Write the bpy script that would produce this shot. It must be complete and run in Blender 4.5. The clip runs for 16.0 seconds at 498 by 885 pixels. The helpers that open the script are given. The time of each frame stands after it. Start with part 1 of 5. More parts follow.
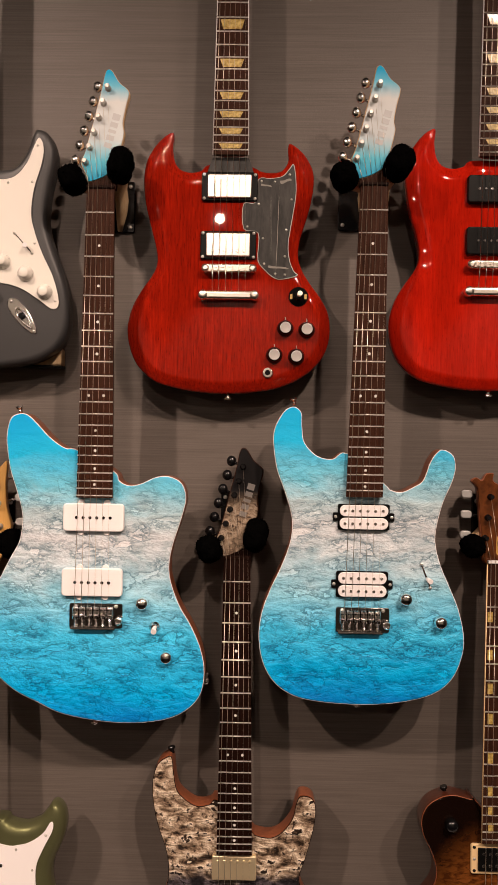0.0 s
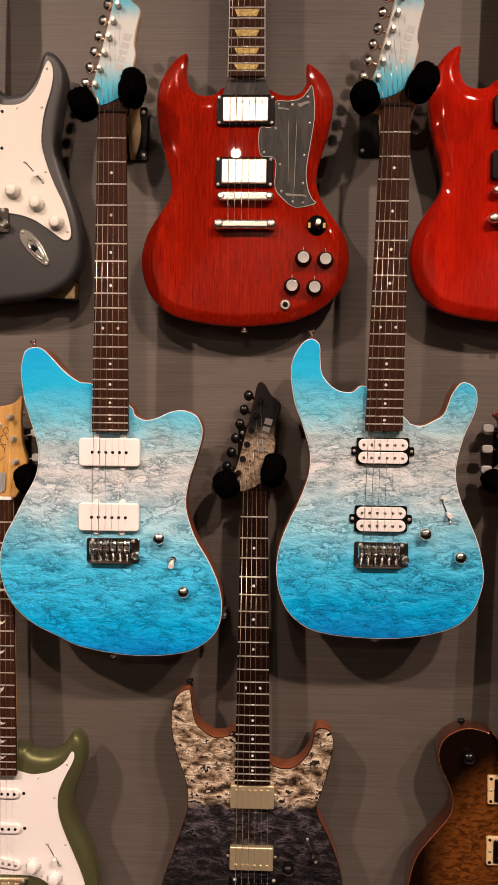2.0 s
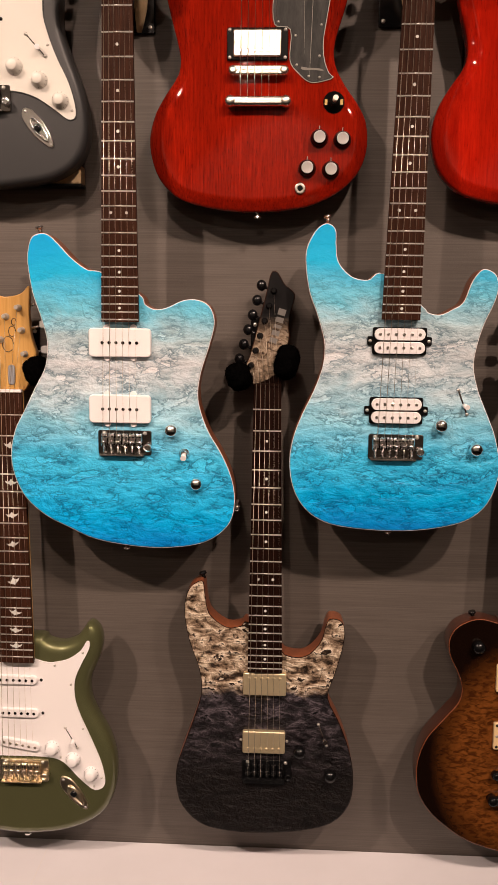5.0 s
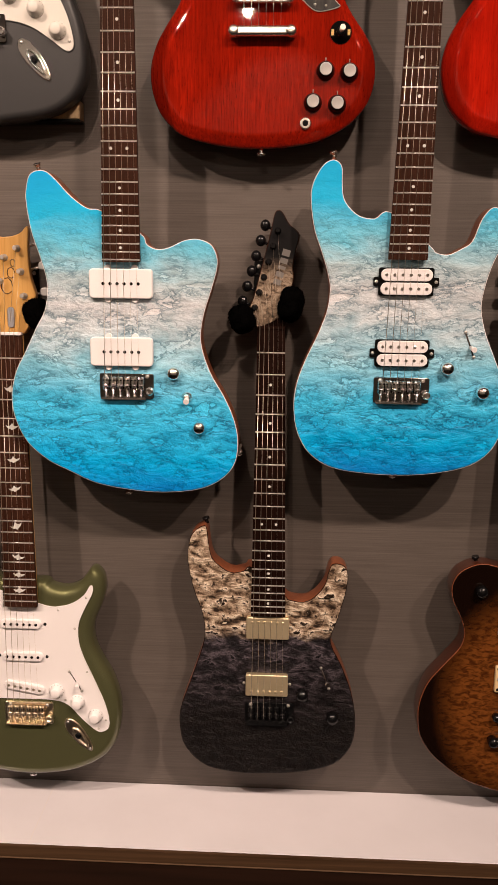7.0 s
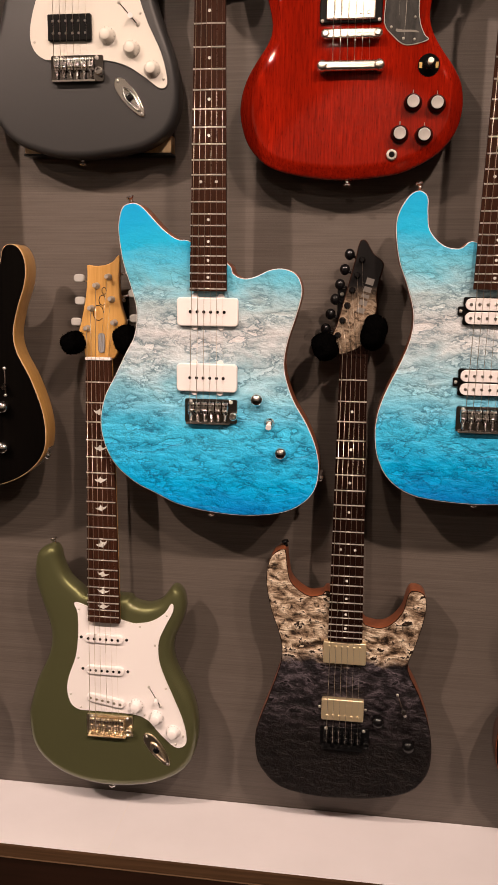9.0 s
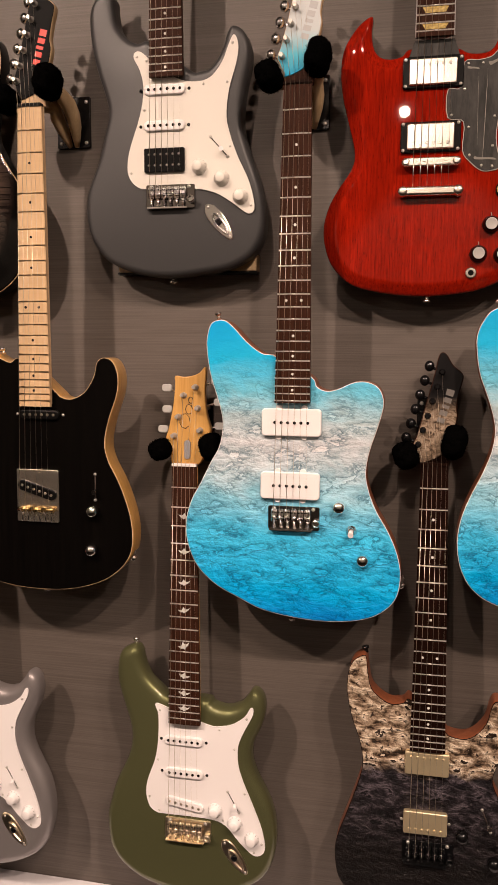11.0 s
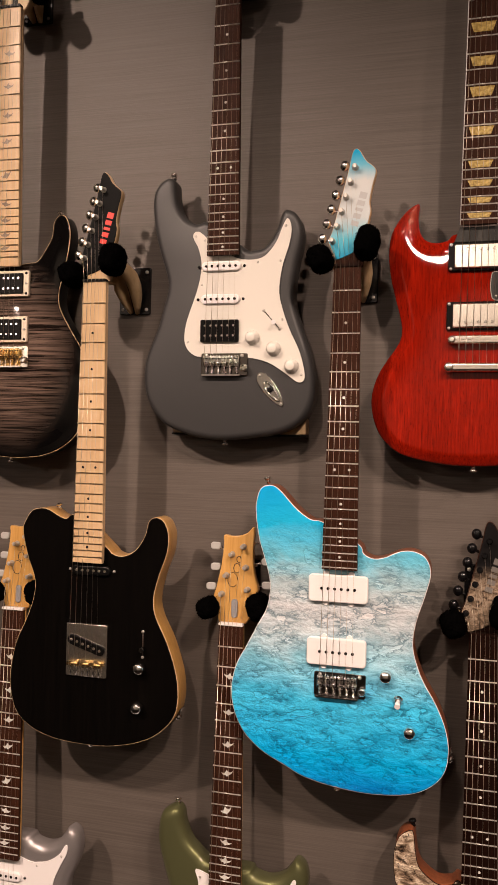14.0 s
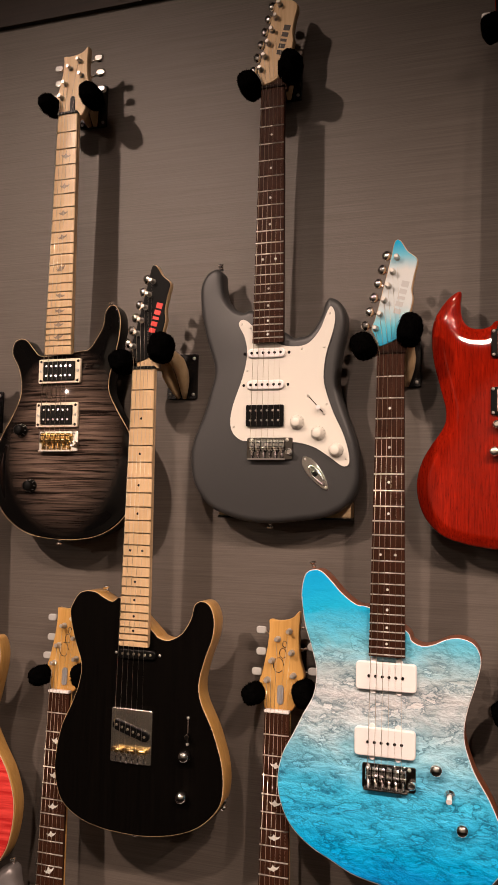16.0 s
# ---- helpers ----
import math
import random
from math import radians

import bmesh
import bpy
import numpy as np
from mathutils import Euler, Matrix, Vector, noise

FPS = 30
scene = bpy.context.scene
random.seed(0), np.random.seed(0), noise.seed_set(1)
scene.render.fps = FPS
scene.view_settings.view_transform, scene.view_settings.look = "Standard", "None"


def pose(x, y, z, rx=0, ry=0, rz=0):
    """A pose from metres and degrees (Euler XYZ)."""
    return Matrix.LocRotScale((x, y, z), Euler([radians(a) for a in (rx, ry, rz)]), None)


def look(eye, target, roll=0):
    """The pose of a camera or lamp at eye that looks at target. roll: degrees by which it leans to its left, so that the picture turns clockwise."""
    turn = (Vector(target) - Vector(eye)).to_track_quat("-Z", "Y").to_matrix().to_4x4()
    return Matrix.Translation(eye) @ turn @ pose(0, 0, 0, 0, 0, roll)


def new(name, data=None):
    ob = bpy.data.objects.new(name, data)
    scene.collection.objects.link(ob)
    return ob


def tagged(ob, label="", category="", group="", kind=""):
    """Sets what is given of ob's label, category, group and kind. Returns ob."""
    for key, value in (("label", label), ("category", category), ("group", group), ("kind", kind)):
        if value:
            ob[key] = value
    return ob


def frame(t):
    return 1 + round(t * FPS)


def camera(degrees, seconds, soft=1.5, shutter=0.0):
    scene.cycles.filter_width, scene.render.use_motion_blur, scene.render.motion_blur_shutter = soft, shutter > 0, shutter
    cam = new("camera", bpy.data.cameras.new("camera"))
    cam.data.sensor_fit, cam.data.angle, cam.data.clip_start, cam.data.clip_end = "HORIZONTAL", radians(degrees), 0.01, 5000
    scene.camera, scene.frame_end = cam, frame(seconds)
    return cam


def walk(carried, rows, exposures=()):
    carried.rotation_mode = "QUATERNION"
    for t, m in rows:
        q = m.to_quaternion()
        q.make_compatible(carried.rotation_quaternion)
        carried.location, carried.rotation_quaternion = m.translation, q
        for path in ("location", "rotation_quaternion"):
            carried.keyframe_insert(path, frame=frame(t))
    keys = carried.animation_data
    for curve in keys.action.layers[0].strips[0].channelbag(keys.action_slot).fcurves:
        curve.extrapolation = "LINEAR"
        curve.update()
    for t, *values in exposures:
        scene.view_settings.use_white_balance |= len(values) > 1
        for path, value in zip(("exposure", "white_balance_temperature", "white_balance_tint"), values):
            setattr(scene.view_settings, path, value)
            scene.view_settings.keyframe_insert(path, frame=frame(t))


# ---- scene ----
cam = camera(33.7, 16.0)
PATH = [
    (0, (0.029, -1.383, 1.829), (0.003, 0.617, 1.825), 0.9),
    (0.5, (0.024, -1.381, 1.825), (-0.005, 0.618, 1.801), 0.9),
    (1, (0.025, -1.376, 1.818), (-0.014, 0.623, 1.773), 0.9),
    (1.5, (0.027, -1.367, 1.808), (-0.026, 0.631, 1.725), 0.9),
    (2, (0.031, -1.364, 1.803), (-0.038, 0.631, 1.678), 0.7),
    (2.5, (0.032, -1.362, 1.794), (-0.046, 0.63, 1.643), 0.6),
    (3, (0.029, -1.359, 1.787), (-0.055, 0.631, 1.611), 0.5),
    (3.5, (0.028, -1.358, 1.781), (-0.059, 0.63, 1.578), 0.5),
    (4, (0.032, -1.353, 1.778), (-0.061, 0.63, 1.534), 0.5),
    (4.5, (0.029, -1.35, 1.769), (-0.062, 0.628, 1.484), 0.6),
    (7, (0.019, -1.338, 1.738), (-0.066, 0.614, 1.313), 0.7),
    (7.5, (0.021, -1.341, 1.732), (-0.071, 0.61, 1.302), 0.7),
    (8, (0.021, -1.343, 1.734), (-0.093, 0.606, 1.302), 0.8),
    (8.5, (0.015, -1.347, 1.746), (-0.179, 0.598, 1.324), 0.6),
    (9, (0.009, -1.354, 1.761), (-0.256, 0.588, 1.364), 0.7),
    (9.5, (-0.004, -1.359, 1.773), (-0.329, 0.579, 1.402), 0.6),
    (10, (-0.009, -1.367, 1.791), (-0.369, 0.573, 1.466), 0.7),
    (10.2, (-0.014, -1.372, 1.797), (-0.381, 0.571, 1.497), 0.6),
    (12.5, (-0.031, -1.393, 1.883), (-0.525, 0.54, 1.741), 0.6),
    (13, (-0.032, -1.399, 1.907), (-0.536, 0.534, 1.808), 0.7),
    (13.5, (-0.03, -1.398, 1.924), (-0.547, 0.533, 1.873), 1.0),
    (14, (-0.028, -1.405, 1.936), (-0.55, 0.525, 1.933), 1.3),
    (14.5, (-0.024, -1.409, 1.945), (-0.573, 0.513, 1.994), 1.4),
    (15, (-0.022, -1.412, 1.947), (-0.609, 0.497, 2.048), 1.3),
    (15.5, (-0.025, -1.417, 1.955), (-0.628, 0.485, 2.09), 1.2),
    (16, (-0.026, -1.419, 1.959), (-0.653, 0.473, 2.123), 1.3),
]
walk(cam, [(t, look(eye, target, roll)) for t, eye, target, roll in PATH])

from mathutils import geometry


# ---- light ----
world = bpy.data.worlds.new("shop_world")
world.use_nodes = True
world.node_tree.nodes["Background"].inputs[0].default_value = (1.0, 0.86, 0.72, 1)
world.node_tree.nodes["Background"].inputs[1].default_value = 0.006
scene.view_settings.exposure = 0.0


def track_lamp(x, y, z, tx, tz, watts, size=0.05, cone=66):
    """A warm spot on the ceiling track, aimed at the guitar wall."""
    d = bpy.data.lights.new("track_spot", "SPOT")
    d.energy, d.color, d.shadow_soft_size = watts, (1.0, 0.745, 0.60), size
    d.spot_size, d.spot_blend = radians(cone), 1.0
    ob = new("track_spot", d)
    ob.matrix_world = look((x, y, z), (tx, 0, tz))


for lx, ltx, ltz, watts, cone in ((-1.76, -0.76, 1.5, 335, 60), (-0.4, -0.95, 1.35, 165, 52), (1.05, 0.2, 0.95, 290, 60), (1.9, 0.5, 1.05, 190, 62)):
    track_lamp(lx, -2.4, 3.75, ltx, ltz, watts, 0.05, cone)
track_lamp(-0.33, -4.6, 3.48, -0.1, 1.5, 48, 0.05)
track_lamp(-2.5, -3.0, 2.72, -0.9, 1.6, 25, 0.02)
# added unseen spots that brighten the rear wall for the metal parts to mirror
for lx in (-2.0, 0.1, 2.2):
    d = bpy.data.lights.new("shop_spot", "SPOT")
    d.energy, d.color, d.shadow_soft_size, d.spot_size, d.spot_blend = 110, (1.0, 0.82, 0.66), 0.05, radians(58), 0.5
    new("shop_spot", d).matrix_world = look((lx, -3.2, 3.6), (lx, -5.0, 2.1))


# ---- materials ----
def mat(name, base, rough=0.5, metal=0.0, coat=0.0, spec=0.4):
    m = bpy.data.materials.new(name)
    m.use_nodes = True
    b = m.node_tree.nodes["Principled BSDF"]
    b.inputs["Base Color"].default_value = (*base, 1)
    b.inputs["Roughness"].default_value = rough
    b.inputs["Metallic"].default_value = metal
    b.inputs["Specular IOR Level"].default_value = 0.0 if coat > 0.5 else spec
    b.inputs["Coat Weight"].default_value = coat
    b.inputs["Coat Roughness"].default_value = 0.025
    return m


def node(m, kind, **vals):
    n = m.node_tree.nodes.new(kind)
    for k, v in vals.items():
        n.inputs[k].default_value = v
    return n


def link(m, a, b):
    m.node_tree.links.new(a, b)


def coords(m, scale, offset=(0, 0, 0)):
    tc = m.node_tree.nodes.new("ShaderNodeTexCoord")
    mp = node(m, "ShaderNodeMapping", Scale=scale, Location=offset)
    link(m, tc.outputs["Object"], mp.inputs["Vector"])
    return mp.outputs["Vector"]


def noise_tex(m, scale, detail=6.0, rough=0.6, distortion=0.0, size=1.0, offset=(0, 0, 0)):
    n = node(m, "ShaderNodeTexNoise", Scale=size, Detail=detail, Roughness=rough, Distortion=distortion)
    link(m, coords(m, scale, offset), n.inputs["Vector"])
    return n.outputs["Fac"]


def ramp(m, fac, stops, interp="LINEAR"):
    r = m.node_tree.nodes.new("ShaderNodeValToRGB")
    r.color_ramp.interpolation = interp
    els = r.color_ramp.elements
    while len(els) < len(stops):
        els.new(0.5)
    for e, (p, c) in zip(els, stops):
        e.position, e.color = p, (*c, 1) if len(c) == 3 else c
    link(m, fac, r.inputs["Fac"])
    return r.outputs["Color"]


def mix(m, fac, a, b, how="MIX"):
    n = m.node_tree.nodes.new("ShaderNodeMix")
    n.data_type, n.blend_type = "RGBA", how
    for sock, v in ((n.inputs[0], fac), (n.inputs[6], a), (n.inputs[7], b)):
        if isinstance(v, (int, float)):
            sock.default_value = v
        elif isinstance(v, tuple):
            sock.default_value = (*v, 1)
        else:
            link(m, v, sock)
    return n.outputs[2]


def maths(m, op, a, b=0.0, clamp=False):
    n = m.node_tree.nodes.new("ShaderNodeMath")
    n.operation, n.use_clamp = op, clamp
    for sock, v in ((n.inputs[0], a), (n.inputs[1], b)):
        if isinstance(v, (int, float)):
            sock.default_value = v
        else:
            link(m, v, sock)
    return n.outputs[0]


def paint(m, colour):
    link(m, colour, m.node_tree.nodes["Principled BSDF"].inputs["Base Color"])


def bump(m, height, strength=0.2, distance=0.001):
    n = node(m, "ShaderNodeBump", Strength=strength, Distance=distance)
    link(m, height, n.inputs["Height"])
    link(m, n.outputs["Normal"], m.node_tree.nodes["Principled BSDF"].inputs["Normal"])


def roughen(m, fac, lo, hi):
    n = node(m, "ShaderNodeMapRange", **{"To Min": lo, "To Max": hi})
    link(m, fac, n.inputs["Value"])
    link(m, n.outputs["Result"], m.node_tree.nodes["Principled BSDF"].inputs["Roughness"])


def height_along(m, z_low, z_high):
    """0 at z_low, 1 at z_high on the guitar's own axis."""
    tc = m.node_tree.nodes.new("ShaderNodeTexCoord")
    sp = m.node_tree.nodes.new("ShaderNodeSeparateXYZ")
    link(m, tc.outputs["Object"], sp.inputs[0])
    mr = node(m, "ShaderNodeMapRange", **{"From Min": z_low, "From Max": z_high})
    link(m, sp.outputs["Z"], mr.inputs["Value"])
    return mr.outputs["Result"]


def grain(name, dark, light, scale, rough=0.45, coat=0.0, b=0.15, spec=0.25):
    m = mat(name, light, rough, 0, coat, spec)
    f = noise_tex(m, scale, 8, 0.65, 0.3)
    f2 = noise_tex(m, tuple(s * 0.13 for s in scale), 3, 0.5)
    c = ramp(m, f, ((0.3, dark), (0.7, light)))
    paint(m, mix(m, maths(m, "MULTIPLY", f2, 0.6), c, tuple(0.6 * v for v in light)))
    bump(m, f, b, 0.0006)
    return m


WALL = mat("wall_laminate", (0.2, 0.18, 0.16), 0.5)
f = noise_tex(WALL, (4, 1, 420), 5, 0.75)
g = noise_tex(WALL, (7.0, 1, 60), 4, 0.6)
paint(WALL, mix(WALL, 0.2, ramp(WALL, f, ((0.37, (0.074, 0.0615, 0.053)), (0.7, (0.136, 0.114, 0.100)))), ramp(WALL, g, ((0.3, (0.074, 0.0615, 0.053)), (0.7, (0.136, 0.114, 0.100))))))
bump(WALL, f, 0.35, 0.0008)
roughen(WALL, f, 0.42, 0.62)

LEDGE = mat("white_ledge", (0.8, 0.76, 0.72), 0.24)
f = noise_tex(LEDGE, (3, 3, 3), 5, 0.6)
paint(LEDGE, ramp(LEDGE, f, ((0.3, (0.67, 0.65, 0.68)), (0.7, (0.75, 0.73, 0.77)))))
DARKWOOD = grain("dark_wood", (0.006, 0.003, 0.0015), (0.026, 0.011, 0.006), (3, 14, 90), 0.5)
EDGEWOOD = grain("edge_wood", (0.035, 0.018, 0.008), (0.10, 0.055, 0.028), (4, 60, 160), 0.5)
ROSEWOOD = grain("rosewood", (0.010, 0.004, 0.0024), (0.060, 0.023, 0.013), (420, 420, 22), 0.5, 0.0, 0.15, 0.05)
EBONY = grain("dark_fretboard", (0.0035, 0.0014, 0.001), (0.016, 0.0058, 0.0036), (420, 420, 22), 0.5, 0.0, 0.15, 0.04)
MAPLE = grain("maple", (0.55, 0.36, 0.19), (0.76, 0.55, 0.33), (160, 160, 9), 0.35, 0.3, 0.05)
AMBER = grain("amber_maple", (0.46, 0.235, 0.055), (0.68, 0.40, 0.13), (140, 140, 8), 0.3, 0.5, 0.05)
DARKSIDE = grain("dark_red_side", (0.035, 0.008, 0.004), (0.10, 0.026, 0.011), (240, 240, 14), 0.35, 0.5)
MAHOGANY = grain("mahogany_side", (0.16, 0.045, 0.018), (0.30, 0.095, 0.04), (240, 240, 14), 0.4, 0.2)
SUNHEAD = grain("sunburst_headstock", (0.016, 0.005, 0.002), (0.15, 0.045, 0.012), (60, 60, 45), 0.5, 0.8, 0.05)
BIRCH = grain("birch", (0.56, 0.38, 0.20), (0.78, 0.58, 0.35), (200, 60, 30), 0.5)
CHROME = mat("chrome", (0.95, 0.93, 0.91), 0.15, 1)
SCREWSTEEL = mat("screw_steel", (0.60, 0.57, 0.53), 0.32, 0.7)
NICKEL = mat("nickel_cover", (0.92, 0.87, 0.78), 0.27, 1)
GOLD = mat("brushed_gold", (0.90, 0.76, 0.50), 0.46, 0.85)
PALEGOLD = mat("pale_gold_plate", (0.86, 0.74, 0.57), 0.28, 1)
BRASS = mat("brass", (0.80, 0.55, 0.22), 0.25, 1)
STEEL = mat("string_steel", (0.55, 0.49, 0.40), 0.32, 0.95)
# barely metallic near-white: the glints along the frets are put into the base
FRETWIRE = mat("fret_wire", (1.0, 0.97, 0.90), 0.30, 0.1, spec=0.9)
# same wire tinted brown, standing in for dark reflections over maple necks
FRET_ON_MAPLE = mat("dark_reflecting_fret_wire", (0.50, 0.40, 0.28), 0.3, 1.0)
SILVERCAP = mat("silver_cap", (0.47, 0.45, 0.43), 0.3, 0.35)
SEAM = mat("ledge_joint", (0.66, 0.62, 0.60), 0.5)
TRIMLINE = mat("pale_trim_line", (0.14, 0.085, 0.05), 0.5)
BLACKMETAL = mat("black_metal", (0.004, 0.004, 0.0045), 0.2, 0.0, 0, 0.4)
BLACK = mat("black_plastic", (0.004, 0.004, 0.004), 0.3, spec=0.12)
BLACKFACE = mat("satin_black_face", (0.004, 0.004, 0.004), 0.5, spec=0.06)
# chrome darkened so that its base colour carries the dark room's reflection
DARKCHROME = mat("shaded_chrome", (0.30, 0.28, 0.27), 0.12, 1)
WHITE = mat("white_plastic", (0.82, 0.79, 0.79), 0.35)
CREAM = mat("cream_plastic", (0.78, 0.68, 0.54), 0.35)
IVORY = mat("ivory_plastic", (0.72, 0.52, 0.28), 0.35)
MINT = mat("aged_white_pickguard", (0.68, 0.65, 0.595), 0.32)
PEARL = mat("pearl", (0.66, 0.66, 0.63), 0.25, 0, 0.5)
BUTTON = mat("grey_pearl_button", (0.40, 0.40, 0.39), 0.25, 0, 0.4)
INLAY_GREY = mat("smoky_shell", (0.20, 0.15, 0.11), 0.3)
PEARLGOLD = mat("gold_pearl", (0.62, 0.47, 0.20), 0.3, 0, 0.5)
f = noise_tex(PEARLGOLD, (160, 160, 220), 4, 0.6)
paint(PEARLGOLD, ramp(PEARLGOLD, f, ((0.35, (0.26, 0.16, 0.02)), (0.65, (0.66, 0.50, 0.17)))))
GREYPLASTIC = mat("scuffed_grey_pickguard", (0.05, 0.05, 0.05), 0.28, spec=0.2)
f = noise_tex(GREYPLASTIC, (60, 60, 15), 6, 0.7)
paint(GREYPLASTIC, ramp(GREYPLASTIC, f, ((0.4, (0.022, 0.022, 0.021)), (0.8, (0.075, 0.072, 0.068)))))
roughen(GREYPLASTIC, f, 0.2, 0.5)
GUARDEDGE = mat("grey_white_ply", (0.42, 0.39, 0.35), 0.4)
SCUFF = mat("dusty_residue", (0.20, 0.19, 0.17), 0.7)
FUZZ = mat("black_fleece", (0.0014, 0.0013, 0.0013), 1.0, spec=0.0)
RED_INK = mat("red_marking", (0.65, 0.03, 0.02), 0.4)
DARK_INK = mat("dark_marking", (0.03, 0.02, 0.015), 0.5)
FAINT_INK = mat("faint_marking", (0.44, 0.45, 0.46), 0.4)
GREY_INK = mat("grey_marking", (0.16, 0.15, 0.14), 0.4)


def cherry(name, dark, light):
    m = mat(name, light, 0.5, 0, 1.0)
    f = noise_tex(m, (330, 330, 20), 7, 0.66, 0.2)
    h = noise_tex(m, (22, 22, 5), 6, 0.7, 0.4)
    pore = noise_tex(m, (700, 700, 60), 3, 0.6)
    c = ramp(m, f, ((0.28, dark), (0.66, light)))
    c = mix(m, maths(m, "MULTIPLY", ramp(m, h, ((0.38, (0, 0, 0)), (0.70, (1, 1, 1)))), 0.7), c, tuple(0.42 * v for v in light))
    paint(m, mix(m, ramp(m, pore, ((0.30, (0.75, 0.75, 0.75)), (0.42, (0, 0, 0)))), c, tuple(0.5 * v for v in dark)))
    return m


CHERRY = cherry("cherry_mahogany", (0.11, 0.0034, 0.0016), (0.35, 0.0135, 0.0038))
CHERRY_BRIGHT = cherry("bright_cherry_mahogany", (0.30, 0.005, 0.002), (0.52, 0.016, 0.005))


def terraces(m, scale, steps, seed, detail=5.0, rough=0.58, warp=0.5):
    """Figured-wood relief: 0 to 1 climbs that break off at ragged crests, and the smooth swell behind them."""
    swell = noise_tex(m, scale, detail, rough, warp, 1.0, (seed, 0, seed * 0.7))
    return maths(m, "FRACT", maths(m, "MULTIPLY", swell, steps)), swell


def ocean(name, top, mid, low, seed):
    """Blue to white to blue fade over deeply figured maple."""
    m = mat(name, (0.1, 0.4, 0.6), 0.40, 0, 0.10, 0.25)
    h = height_along(m, low, top)
    drift = noise_tex(m, (10, 10, 21), 6, 0.62, 0.8, 1.0, (seed, 0, 0))
    h2 = maths(m, "ADD", h, maths(m, "MULTIPLY", maths(m, "SUBTRACT", drift, 0.5), 0.16))
    c = (mid - low) / (top - low)
    base = ramp(m, h2, ((0.0, (0.0, 0.26, 0.72)), (0.10, (0.0, 0.46, 0.90)), (c - 0.29, (0.06, 0.58, 0.92)), (c - 0.17, (0.30, 0.67, 0.84)), (c - 0.05, (0.62, 0.71, 0.76)), (c + 0.02, (0.72, 0.72, 0.74)), (c + 0.10, (0.50, 0.64, 0.69)), (c + 0.19, (0.16, 0.55, 0.73)), (c + 0.29, (0.01, 0.45, 0.77)), (1.0, (0.0, 0.35, 0.72))))
    crest, swell = terraces(m, (22, 22, 44), 2.4, seed * 2, 5.0, 0.60, 0.3)
    fine, ripple = terraces(m, (50, 50, 88), 2.2, seed * 3, 4.0, 0.60, 0.3)
    gate = ramp(m, noise_tex(m, (16, 16, 36), 3, 0.6, 0.3, 1.0, (seed * 5, 0, 3)), ((0.42, (0, 0, 0)), (0.58, (1, 1, 1))))
    calm = ramp(m, h, ((0.0, (0.7, 0.7, 0.7)), (c - 0.36, (1, 1, 1)), (c + 0.10, (0.95, 0.95, 0.95)), (c + 0.24, (0.45, 0.45, 0.45)), (c + 0.32, (0.15, 0.15, 0.15)), (1.0, (0.06, 0.06, 0.06))))
    # relief shading painted in: dark at each crest's break, lightening up the climb
    crest_shade = ramp(m, crest, ((0.0, (0.28, 0.36, 0.40)), (0.06, (0.42, 0.50, 0.54)), (0.13, (0.78, 0.82, 0.84)), (0.45, (0.90, 0.92, 0.93)), (0.72, (1, 1, 1)), (1.0, (1, 1, 1))))
    fine_shade = ramp(m, fine, ((0.0, (0.34, 0.43, 0.48)), (0.09, (0.50, 0.58, 0.62)), (0.18, (0.90, 0.92, 0.93)), (0.4, (1, 1, 1)), (1.0, (1, 1, 1))))
    stain = ramp(m, drift, ((0.34, (0.62, 0.68, 0.70)), (0.47, (0.86, 0.89, 0.90)), (0.56, (1, 1, 1))))
    lined = mix(m, maths(m, "MULTIPLY", calm, 0.95), base, mix(m, 1.0, base, crest_shade, "MULTIPLY"))
    lined = mix(m, maths(m, "MULTIPLY", maths(m, "MULTIPLY", gate, calm), 0.8), lined, mix(m, 1.0, lined, fine_shade, "MULTIPLY"))
    paint(m, mix(m, maths(m, "MULTIPLY", calm, 0.75), lined, mix(m, 1.0, lined, stain, "MULTIPLY")))
    relief = maths(m, "MULTIPLY", maths(m, "ADD", maths(m, "MULTIPLY", swell, 2.2), maths(m, "MULTIPLY", ripple, 0.8)), calm)
    bump(m, relief, 0.5, 0.006)
    return m


OCEAN_J = ocean("ocean_fade_maple", -0.35, -0.55, -0.82, 1.3)
OCEAN_S = ocean("ocean_fade_maple_pale", -0.29, -0.535, -0.79, 4.1)
OCEAN_HEAD = mat("ocean_fade_headstock", (0.5, 0.6, 0.65), 0.55, 0, 0.0, 0.15)
f = noise_tex(OCEAN_HEAD, (60, 60, 9), 6, 0.6, 0.8)
h = maths(OCEAN_HEAD, "ADD", height_along(OCEAN_HEAD, 0.015, 0.19), maths(OCEAN_HEAD, "MULTIPLY", f, 0.08))
paint(OCEAN_HEAD, ramp(OCEAN_HEAD, h, ((0.03, (0.0, 0.28, 0.50)), (0.22, (0.10, 0.46, 0.60)), (0.42, (0.55, 0.60, 0.62)), (0.74, (0.60, 0.62, 0.62)), (0.88, (0.14, 0.46, 0.62)), (1.0, (0.0, 0.33, 0.60)))))

BURL = mat("black_faded_burl", (0.1, 0.08, 0.06), 0.36, 0, 0.2, 0.12)
crest, swell = terraces(BURL, (36, 36, 66), 3.2, 2.7, 5.0, 0.60, 0.3)
pit = noise_tex(BURL, (120, 120, 85), 4, 0.65, 0.4)
